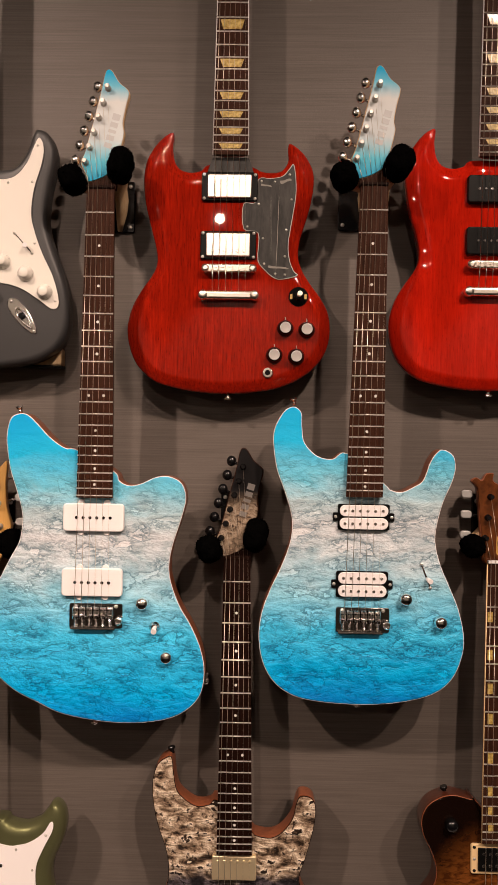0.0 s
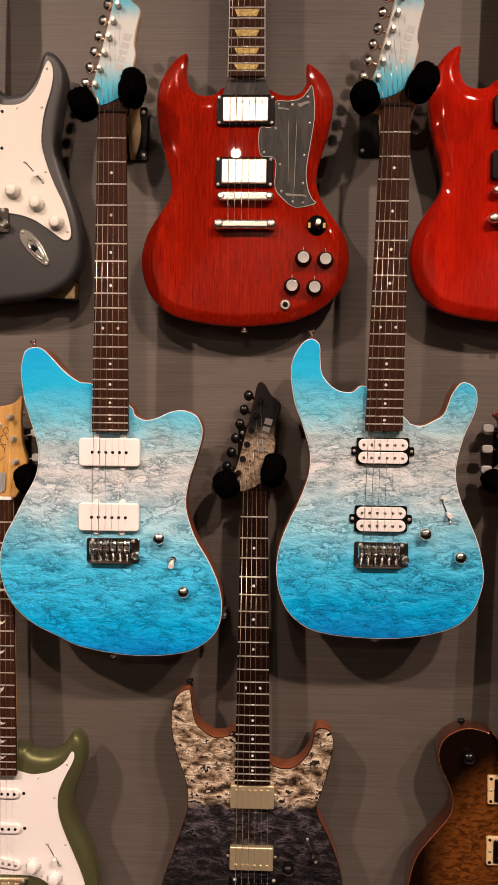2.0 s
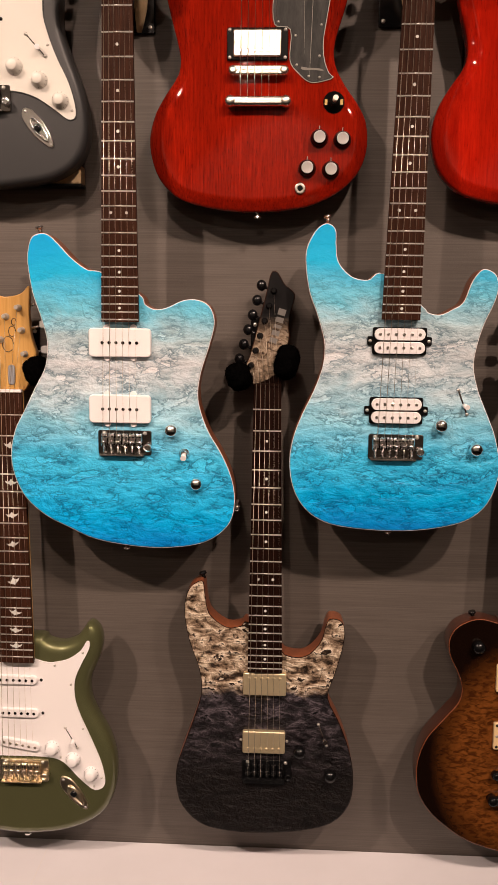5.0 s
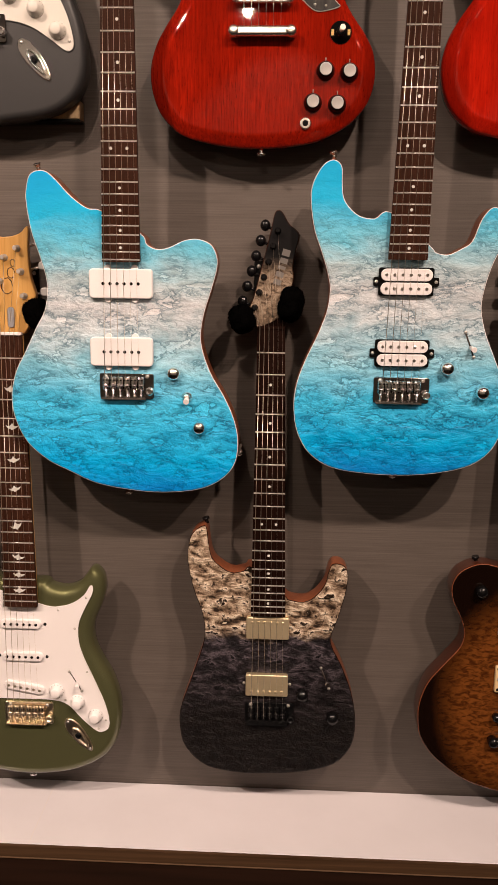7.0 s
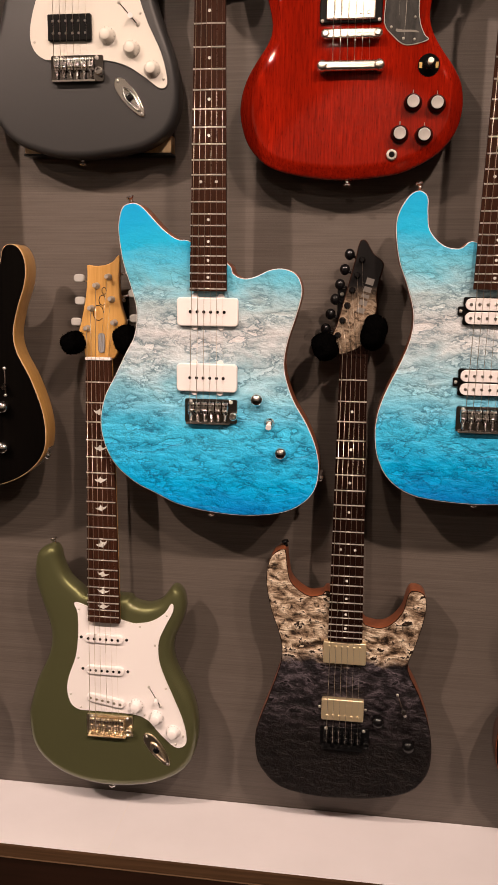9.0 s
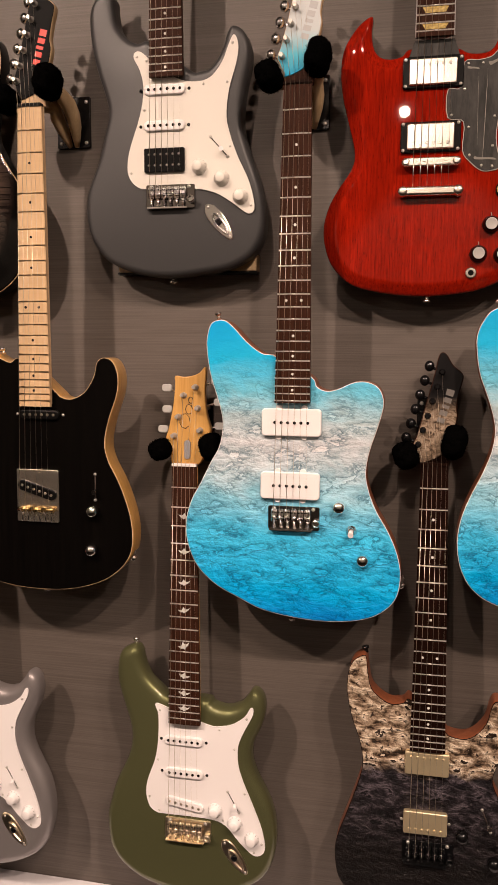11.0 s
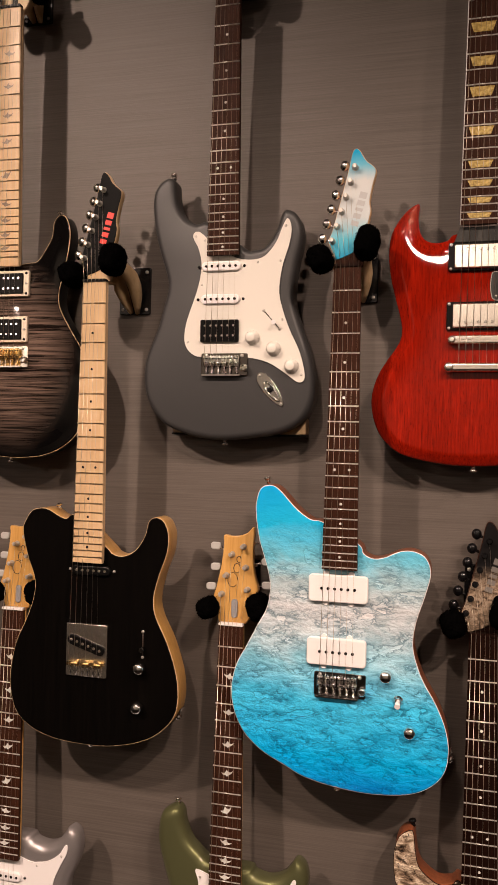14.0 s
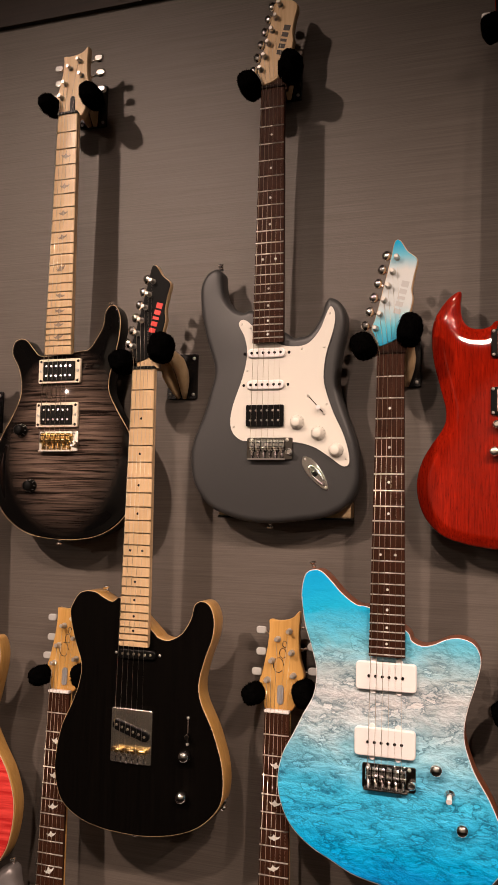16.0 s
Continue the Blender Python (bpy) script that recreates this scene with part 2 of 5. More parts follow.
# ridge highlights and valley shade are painted into the burl's colours by crest height
tone = ramp(BURL, crest, ((0.0, (0.010, 0.006, 0.004)), (0.22, (0.03, 0.018, 0.011)), (0.40, (0.17, 0.115, 0.075)), (0.62, (0.36, 0.27, 0.19)), (0.86, (0.66, 0.55, 0.42)), (0.96, (0.74, 0.64, 0.52)), (1.0, (0.05, 0.03, 0.02))))
tone = mix(BURL, ramp(BURL, pit, ((0.36, (1, 1, 1)), (0.43, (0, 0, 0)))), tone, (0.025, 0.014, 0.009))
h = maths(BURL, "ADD", height_along(BURL, -0.75, -0.31), maths(BURL, "MULTIPLY", maths(BURL, "SUBTRACT", noise_tex(BURL, (12, 12, 24), 5, 0.6), 0.5), 0.20))
dark = ramp(BURL, crest, ((0.0, (0.003, 0.003, 0.004)), (0.2, (0.008, 0.007, 0.009)), (0.6, (0.022, 0.018, 0.022)), (0.92, (0.105, 0.088, 0.104)), (1.0, (0.004, 0.004, 0.005))))
black = ramp(BURL, crest, ((0.0, (0.0015, 0.0013, 0.0015)), (0.85, (0.007, 0.0050, 0.0048)), (1.0, (0.002, 0.002, 0.002))))
lower = mix(BURL, ramp(BURL, h, ((0.22, (0, 0, 0)), (0.52, (1, 1, 1)))), black, dark)
paint(BURL, mix(BURL, ramp(BURL, h, ((0.545, (0, 0, 0)), (0.59, (1, 1, 1)))), lower, tone))
bump(BURL, maths(BURL, "ADD", maths(BURL, "MULTIPLY", crest, 0.45), maths(BURL, "MULTIPLY", pit, 0.3)), 1.0, 0.010)
BURL_HEAD = mat("burl_headstock", (0.1, 0.08, 0.06), 0.4, 0, 0.1, 0.15)
fig = noise_tex(BURL_HEAD, (60, 60, 80), 8, 0.7, 1.4)
tone = ramp(BURL_HEAD, fig, ((0.38, (0.04, 0.025, 0.016)), (0.5, (0.22, 0.16, 0.11)), (0.58, (0.36, 0.29, 0.22)), (0.64, (0.09, 0.06, 0.04))))
paint(BURL_HEAD, mix(BURL_HEAD, ramp(BURL_HEAD, height_along(BURL_HEAD, 0.003, 0.178), ((0.42, (0, 0, 0)), (0.60, (1, 1, 1)))), tone, (0.006, 0.0055, 0.006)))


def metallic_paint(name, c, rough, coat, metal=0.35):
    m = mat(name, c, rough, metal, coat)
    f = noise_tex(m, (900, 900, 900), 2, 0.5)
    paint(m, ramp(m, f, ((0.3, tuple(0.88 * v for v in c)), (0.7, tuple(1.12 * v for v in c)))))
    return m


GREY_PAINT = metallic_paint("satin_grey_paint", (0.040, 0.040, 0.041), 0.42, 0.0, 0.1)
OLIVE_PAINT = metallic_paint("olive_metallic_paint", (0.118, 0.122, 0.058), 0.34, 0.9, 0.5)
SILVER_PAINT = metallic_paint("silver_metallic_paint", (0.27, 0.25, 0.25), 0.38, 0.8, 0.5)
BLACK_ASH = grain("black_open_grain", (0.0008, 0.0006, 0.0005), (0.0030, 0.0023, 0.0018), (220, 220, 9), 0.55, 0.0, 0.5, 0.03)


def flame(name, dark, light, edge, freq, centre, half, wobble=2.0, coat=1.0, inner=0.62):
    """Figured maple under a burst: edge tone outside an oval, figure within."""
    m = mat(name, light, 0.5, 0, coat)
    f = noise_tex(m, (wobble, wobble, freq), 6, 0.6, 0.7)
    c = ramp(m, f, ((0.40, dark), (0.60, light)))
    mp = coords(m, (1 / half[0], 0.0, 1 / half[1]), (-centre[0] / half[0], 0, -centre[1] / half[1]))
    ln = m.node_tree.nodes.new("ShaderNodeVectorMath")
    ln.operation = "LENGTH"
    link(m, mp, ln.inputs[0])
    r = maths(m, "ADD", ln.outputs["Value"], maths(m, "MULTIPLY", maths(m, "SUBTRACT", f, 0.5), 0.2))
    paint(m, mix(m, ramp(m, r, ((inner, (0, 0, 0)), (0.93, (1, 1, 1)))), c, edge))
    return m


CHARCOAL = flame("charcoal_flame_maple", (0.012, 0.008, 0.0065), (0.17, 0.118, 0.094), (0.003, 0.0027, 0.0027), 235, (0.01, -0.62), (0.138, 0.195), 7, inner=0.45)
SUNBURST = flame("brown_quilt_maple", (0.055, 0.016, 0.004), (0.17, 0.055, 0.012), (0.006, 0.0025, 0.0015), 150, (0.0, -0.60), (0.155, 0.215), 70)
REDQUILT = flame("red_quilt_maple", (0.45, 0.02, 0.02), (0.75, 0.07, 0.06), (0.45, 0.02, 0.02), 110, (0.0, -0.6), (0.3, 0.4), 8)


# ---- building helpers ----
def part(name, bm, material, parent=None, label=""):
    me = bpy.data.meshes.new(name)
    bm.normal_update()
    bm.to_mesh(me)
    bm.free()
    me.materials.append(material)
    ob = new(name, me)
    ob.parent = parent
    if label:
        tagged(ob, label)
    return ob


def share(name, me, parent, x, y, z, sx=1, sy=1, sz=1, ry=0):
    ob = new(name, me)
    ob.parent = parent
    ob.matrix_basis = pose(x, y, z, 0, ry, 0) @ Matrix.Diagonal((sx, sy, sz, 1))
    return ob


def spline(text, steps=5):
    """Closed smooth outline through control points given in millimetres."""
    p = [tuple(float(v) / 1000 for v in s.split(",")) for s in text.split()]
    n, out = len(p), []
    for i in range(n):
        a, b, c, d = p[i - 1], p[i], p[(i + 1) % n], p[(i + 2) % n]
        for k in range(steps):
            t = k / steps
            out.append(tuple(0.5 * (2 * b[j] + (c[j] - a[j]) * t + (2 * a[j] - 5 * b[j] + 4 * c[j] - d[j]) * t * t + (3 * b[j] - a[j] - 3 * c[j] + d[j]) * t ** 3) for j in (0, 1)))
    return out


def offset(pts, d):
    """The outline moved inwards by d, by less where two edges would meet."""
    p = np.array(pts)
    t = np.roll(p, -1, 0) - np.roll(p, 1, 0)
    t /= np.maximum(np.linalg.norm(t, axis=1, keepdims=True), 1e-9)
    q = np.roll(p, 1, 0)
    s = 1.0 if (q[:, 0] * p[:, 1] - p[:, 0] * q[:, 1]).sum() > 0 else -1.0
    inward = s * np.stack([-t[:, 1], t[:, 0]], 1)
    k = np.full(len(p), float(d))
    if d > 0.002:
        for _ in range(40):
            moved = p + inward * k[:, None]
            near = np.linalg.norm(moved[:, None] - p[None], axis=2).min(1)
            bad = near < 0.93 * k
            if not bad.any():
                break
            k[bad] *= 0.88
        for _ in range(3):
            k = np.minimum(k, (np.roll(k, 1) + np.roll(k, -1) + k) / 3)
    moved = p + inward * k[:, None]
    return [tuple(v) for v in moved]


def slab(pts, profile, bm=None):
    """A solid from an outline; profile: rows of (inset, y) from back to front."""
    bm = bm or bmesh.new()
    rings = []
    for inset, y in profile:
        q = offset(pts, inset) if inset else pts
        rings.append([bm.verts.new((x, y, z)) for x, z in q])
    n = len(pts)
    for a, b in zip(rings, rings[1:]):
        for i in range(n):
            bm.faces.new((a[i - 1], a[i], b[i], b[i - 1])).smooth = True
    bm.faces.new(rings[0])
    bm.faces.new(list(reversed(rings[-1])))
    bmesh.ops.recalc_face_normals(bm, faces=bm.faces)
    return bm


def inset_clean(pts, d):
    """The outline moved inwards by d, without the points that would cross."""
    p, q = np.array(pts), np.array(offset(pts, d))
    near = np.linalg.norm(q[:, None] - p[None], axis=2).min(1)
    return [tuple(v) for v, n in zip(q, near) if n > 0.9 * d]


def pillow(pts, rows, thick, back_round):
    """A body with a shaped front: rows of (distance from the edge, y). The back is rounded too."""
    flat = [Vector(p) for p in pts]
    p = np.array(pts)
    n = len(pts)
    ds = [r[0] for r in rows[1:]]
    t = np.roll(p, -1, 0) - np.roll(p, 1, 0)
    t /= np.maximum(np.linalg.norm(t, axis=1, keepdims=True), 1e-9)
    q = np.roll(p, 1, 0)
    s = 1.0 if (q[:, 0] * p[:, 1] - p[:, 0] * q[:, 1]).sum() > 0 else -1.0
    inward = s * np.stack([-t[:, 1], t[:, 0]], 1)
    for d in ds:
        moved = p + inward * d
        near = np.linalg.norm(moved[:, None] - p[None], axis=2).min(1)
        flat += [Vector(v) for v, k in zip(moved, near) if k > 0.96 * d]
    verts, _, faces, *_ = geometry.delaunay_2d_cdt(flat, [(k, (k + 1) % n) for k in range(n)], [], 1, 1e-6)
    v = np.array([tuple(c) for c in verts])
    a, b = p, np.roll(p, -1, 0)
    ab = b - a
    u = ((v[:, None] - a[None]) * ab[None]).sum(2) / np.maximum((ab ** 2).sum(1), 1e-12)[None]
    dist = np.linalg.norm(v[:, None] - (a[None] + np.clip(u, 0, 1)[..., None] * ab[None]), axis=2).min(1)
    front = np.interp(dist, [r[0] for r in rows], [r[1] for r in rows])
    e = np.clip(dist, 0, back_round)
    back = thick - back_round + np.sqrt(np.maximum(back_round ** 2 - (back_round - e) ** 2, 0))
    bm = bmesh.new()
    vf = [bm.verts.new((c[0], y, c[1])) for c, y in zip(v, front)]
    vb = [bm.verts.new((c[0], y, c[1])) for c, y in zip(v, back)]
    for fc in faces:
        bm.faces.new([vf[k] for k in fc]).smooth = True
        bm.faces.new([vb[k] for k in reversed(fc)]).smooth = True
    edge = {}
    for fc in faces:
        for k in range(3):
            key = (fc[k], fc[(k + 1) % 3])
            edge[key] = 1
    for i0, i1 in edge:
        if (i1, i0) not in edge:
            bm.faces.new((vf[i1], vf[i0], vb[i0], vb[i1])).smooth = True
    bmesh.ops.recalc_face_normals(bm, faces=bm.faces)
    return bm


def quarter(r, n=6):
    return [(r * (1 - math.cos(math.pi / 2 * k / n)), r * (1 - math.sin(math.pi / 2 * k / n))) for k in range(n + 1)]


def rounded(back, front, r):
    """A profile with both edges rounded by r."""
    k = [0, 0.29, 0.62, 1.0]
    return [(r * (1 - math.sin(a * math.pi / 2)), back - r + r * math.cos(a * math.pi / 2)) for a in k] + [(r * (1 - math.cos(a * math.pi / 2)), front + r - r * math.sin(a * math.pi / 2)) for a in k]


def rect(w, h, r=0.0, cx=0.0, cz=0.0, seg=4):
    out = []
    for sx, sz, a0 in ((1, 1, 0), (-1, 1, 90), (-1, -1, 180), (1, -1, 270)):
        for k in range(seg + 1 if r else 1):
            a = radians(a0 + 90 * k / seg) if r else 0
            out.append((cx + sx * (w / 2 - r) + r * (math.cos(a) if r else 0), cz + sz * (h / 2 - r) + r * (math.sin(a) if r else 0)))
    return out


def circle(r, n=20, cx=0.0, cz=0.0):
    return [(cx + r * math.cos(6.2832 * k / n), cz + r * math.sin(6.2832 * k / n)) for k in range(n)]


def box(bm, x0, x1, y0, y1, z0, z1, bevel=0.0):
    vs = [bm.verts.new((x, y, z)) for x in (x0, x1) for y in (y0, y1) for z in (z0, z1)]
    fs = [bm.faces.new([vs[i] for i in q]) for q in ((0, 1, 3, 2), (4, 6, 7, 5), (0, 4, 5, 1), (2, 3, 7, 6), (0, 2, 6, 4), (1, 5, 7, 3))]
    if bevel:
        bmesh.ops.bevel(bm, geom=list({e for q in fs for e in q.edges}), offset=bevel, segments=2, affect="EDGES")
    return bm


def tube(bm, a, b, ra, rb=None, n=8, cap=True):
    a, b = Vector(a), Vector(b)
    rb = ra if rb is None else rb
    q = (b - a).to_track_quat("Z", "Y")
    rings = []
    for p, r in ((a, ra), (b, rb)):
        rings.append([bm.verts.new(p + q @ Vector((r * math.cos(6.2832 * k / n), r * math.sin(6.2832 * k / n), 0))) for k in range(n)])
    for i in range(n):
        bm.faces.new((rings[0][i - 1], rings[0][i], rings[1][i], rings[1][i - 1])).smooth = True
    if cap:
        bm.faces.new(list(reversed(rings[0])))
        bm.faces.new(rings[1])
    return bm


def turned(bm, rows, at=(0, 0, 0), n=18):
    """A round thing that stands out towards the room: rows of (radius, y)."""
    rings = [[bm.verts.new((at[0] + r * math.cos(6.2832 * k / n), at[1] + y, at[2] + r * math.sin(6.2832 * k / n))) for k in range(n)] for r, y in rows]
    for a, b in zip(rings, rings[1:]):
        for i in range(n):
            bm.faces.new((a[i - 1], a[i], b[i], b[i - 1])).smooth = True
    bm.faces.new(rings[0])
    bm.faces.new(list(reversed(rings[-1])))
    bmesh.ops.recalc_face_normals(bm, faces=bm.faces)
    return bm


def mesh_of(bm, name, material):
    me = bpy.data.meshes.new(name)
    bm.normal_update()
    bm.to_mesh(me)
    bm.free()
    me.materials.append(material)
    return me


# shared small meshes
def fret_mesh(metal):
    bm, rings = bmesh.new(), []
    for x in (-0.5, 0.5):
        rings.append([bm.verts.new((x, -0.0013 * math.sin(math.pi * k / 8), 0.0011 * math.cos(math.pi * k / 8))) for k in range(9)])
    for k in range(8):
        bm.faces.new((rings[0][k], rings[0][k + 1], rings[1][k + 1], rings[1][k])).smooth = True
    bm.faces.new(rings[0])
    bm.faces.new(rings[1])
    bmesh.ops.recalc_face_normals(bm, faces=bm.faces)
    return mesh_of(bm, "fret", metal)


FRET, FRET_DARK = fret_mesh(FRETWIRE), fret_mesh(FRET_ON_MAPLE)
SCREW = {m: mesh_of(turned(bmesh.new(), [(0.0026, 0.001), (0.0026, -0.0006), (0.0015, -0.0016), (0.0004, -0.0017)], n=10), "screw", SCREWSTEEL if m is CHROME else m) for m in (CHROME, BLACKMETAL, GOLD)}
DOT = {m: mesh_of(slab(circle(0.0022, 14), [(0, 0.0005), (0, -0.0003)]), "inlay", m) for m in (PEARL, BLACK)}
POLE = {m: mesh_of(turned(bmesh.new(), [(0.0024, 0.001), (0.0024, -0.0008), (0.0018, -0.0012)], n=10), "pole_piece", m) for m in (CHROME, STEEL, GOLD, BLACKMETAL)}
TRAP = mesh_of(slab([(-0.019, 0.0062), (0.019, 0.0062), (0.0145, -0.0062), (-0.0145, -0.0062)], [(0, 0.0005), (0, -0.0003)]), "inlay", PEARLGOLD)
SIDE = mesh_of(slab(rect(0.008, 0.016), [(0, 0.0005), (0, -0.0003)]), "inlay", PEARLGOLD)
WING = mesh_of(slab(spline("-9,2 -5,1 -2,3 0,6 2,3 6,2 10,4 7,0 3,-2 0,-4 -2,-2 -5,-2", 2), [(0, 0.0005), (0, -0.0003)]), "inlay", PEARL)
WING_DARK = mesh_of(slab(spline("-9,2 -5,1 -2,3 0,6 2,3 6,2 10,4 7,0 3,-2 0,-4 -2,-2 -5,-2", 2), [(0, 0.0005), (0, -0.0003)]), "inlay", INLAY_GREY)


# ---- the place ----
def setting(name, bm, material, label):
    return tagged(part(name, bm, material), label, kind="structure")


wall = setting("wall_north", box(bmesh.new(), -3.4, 3.4, 0, 0.12, 0.0, 3.9), WALL, "grey-brown wall panelling with fine horizontal wood grain")
ledge = setting("ledge", box(bmesh.new(), -3.4, 3.4, -0.172, -0.0005, 0.7785, 0.8, 0.001), LEDGE, "white stone-look ledge along the foot of the guitar wall")
setting("ledge_seam", box(bmesh.new(), -0.388, -0.3872, -0.1715, -0.001, 0.79, 0.8002), SEAM, "thin joint line across the white ledge")
setting("ledge_edge_trim", box(bmesh.new(), -3.4, 3.4, -0.178, -0.1722, 0.7785, 0.7995, 0.0008), EDGEWOOD, "brown wood edging strip along the white ledge")
setting("ledge_shadow_trim", box(bmesh.new(), -3.4, 3.4, -0.1786, -0.1725, 0.7765, 0.7779), TRIMLINE, "thin pale line under the ledge edging")
plinth = setting("plinth", box(bmesh.new(), -3.4, 3.4, -0.176, -0.02, 0.0, 0.7755), DARKWOOD, "dark brown wood front below the white ledge")
floor = setting("floor", box(bmesh.new(), -3.4, 3.4, -5.0, -0.02, -0.1, 0.0), DARKWOOD, "dark brown wooden shop floor")
setting("ceiling", box(bmesh.new(), -3.4, 3.4, -5.0, -0.0005, 3.9, 4.0), mat("dark_ceiling", (0.06, 0.05, 0.045), 0.7), "dark ceiling over the shop")
setting("wall_top_trim", box(bmesh.new(), -3.4, 3.4, -0.012, -0.0005, 2.965, 3.9), DARKWOOD, "dark brown wooden header above the guitar wall")
# unseen walls, added to give reflections and bounced light
PLAIN = mat("unseen_wall_paint", (0.46, 0.41, 0.36), 0.7)
setting("wall_south", box(bmesh.new(), -3.4, 3.4, -5.12, -5.0, 0, 3.9), PLAIN, "plain brown wall, unseen, added behind the visitor for reflections")
setting("wall_west", box(bmesh.new(), -3.52, -3.4, -5.0, 0, 0, 3.9), PLAIN, "plain brown side wall, unseen, added to close the room")
setting("wall_east", box(bmesh.new(), 3.4, 3.52, -5.0, 0, 0, 3.9), PLAIN, "plain brown side wall, unseen, added to close the room")


# ---- guitars ----
INLINE_HEAD = "-34,46 -27,66 -6,150 1,183 7,190 14,186 24,170 37,159 40,150 35,129 31,105 33,90 28,66 22,45 17,33 0,21 -22,14 -25,22 -30,34"
THREE_HEAD = "-22,-1 -30,25 -37,45 -33,60 -25,101 -22,135 -22,150 -8,149 8,151 20,156 31,165 30,128 33,90 41,62 36,47 22,3"
SCROLL_HEAD = "-22,-1 -26,30 -30,60 -33,95 -36,120 -44,130 -36,136 -27,132 -20,142 -8,143 -9,132 0,126 9,132 8,143 20,142 27,132 36,136 44,130 36,120 33,95 30,60 26,30 22,-1"
BOOK_HEAD = "-22,-1 -28,30 -38,55 -38,150 -30,168 -15,170 0,162 15,170 30,168 38,150 38,55 28,30 22,-1"
INLINE_POSTS = [((7 - 6.7 * k) / 1000, (159 - 23.0 * k) / 1000, -0.0195, 0.0095) for k in range(6)]
THREE_POSTS = [(-0.006, 0.118, -0.034, 0.012), (-0.015, 0.082, -0.024, 0.012), (-0.022, 0.050, -0.024, 0.010), (0.014, 0.132, 0.032, 0.010), (0.019, 0.097, 0.032, 0.010), (0.023, 0.060, 0.030, 0.007)]


def neck_mesh(w0, w1, length, depth):
    bm, rings = bmesh.new(), []
    for k in range(7):
        f = k / 6
        w, z = w0 + (w1 - w0) * f, -length * f
        rings.append([bm.verts.new((0.5 * w * math.cos(math.pi * a / 10), -0.0065 + depth * math.sin(math.pi * a / 10), z)) for a in range(11)])
    for a, b in zip(rings, rings[1:]):
        for i in range(10):
            bm.faces.new((a[i], a[i + 1], b[i + 1], b[i])).smooth = True
        bm.faces.new((a[10], a[0], b[0], b[10]))
    bm.faces.new(rings[0])
    bm.faces.new(rings[-1])
    bmesh.ops.recalc_face_normals(bm, faces=bm.faces)
    return bm


def board_mesh(w0, w1, length):
    bm, rings = bmesh.new(), []
    for k in range(2):
        w, z = (w0, 0.0) if k == 0 else (w1, -length)
        arch = [(-0.5, -0.0065), (-0.5, -0.0125), (-0.46, -0.0133), (-0.25, -0.0139), (0, -0.0142), (0.25, -0.0139), (0.46, -0.0133), (0.5, -0.0125), (0.5, -0.0065)]
        rings.append([bm.verts.new((w * u, y, z)) for u, y in arch])
    a, b = rings
    for i in range(9):
        bm.faces.new((a[i - 1], a[i], b[i], b[i - 1]))
    bm.faces.new(a)
    bm.faces.new(b)
    bmesh.ops.recalc_face_normals(bm, faces=bm.faces)
    return bm


def tuner(root, x, z, bx, bz, metal, button_mat, style):
    t = part("tuner", turned(bmesh.new(), [(0.0052, 0.004), (0.0052, 0.0005), (0.0034, 0.0), (0.0030, -0.008), (0.0040, -0.0095), (0.0030, -0.0115)], (x, 0, z), 14), SCREWSTEEL if metal is CHROME else metal, root)
    y = 0.018
    if style == "pearl":
        bm = slab(offset(rect(0.018, 0.013, 0.005, x + bx, z + bz), 0), rounded(y + 0.004, y - 0.004, 0.002))
    else:
        bm = bmesh.new()
        bmesh.ops.create_uvsphere(bm, u_segments=12, v_segments=8, radius=0.0084)
        for v in bm.verts:
            v.co = Vector((v.co.x * 0.95 + x + bx, v.co.y * 0.75 + y, v.co.z * 1.05 + z + bz))
        for fc in bm.faces:
            fc.smooth = True
    b = part("button", bm, button_mat, t)
    part("shaft", tube(bmesh.new(), (x, y, z), (x + bx, y, z + bz), 0.0022), metal, t)
    return t


def poles(parent, x, z, w, y, metal, tilt=0.0, n=6):
    for k in range(n):
        u = (k - (n - 1) / 2) * w / (n - 1)
        share("pole_piece", POLE[metal], parent, x + u, y, z - u * tilt)


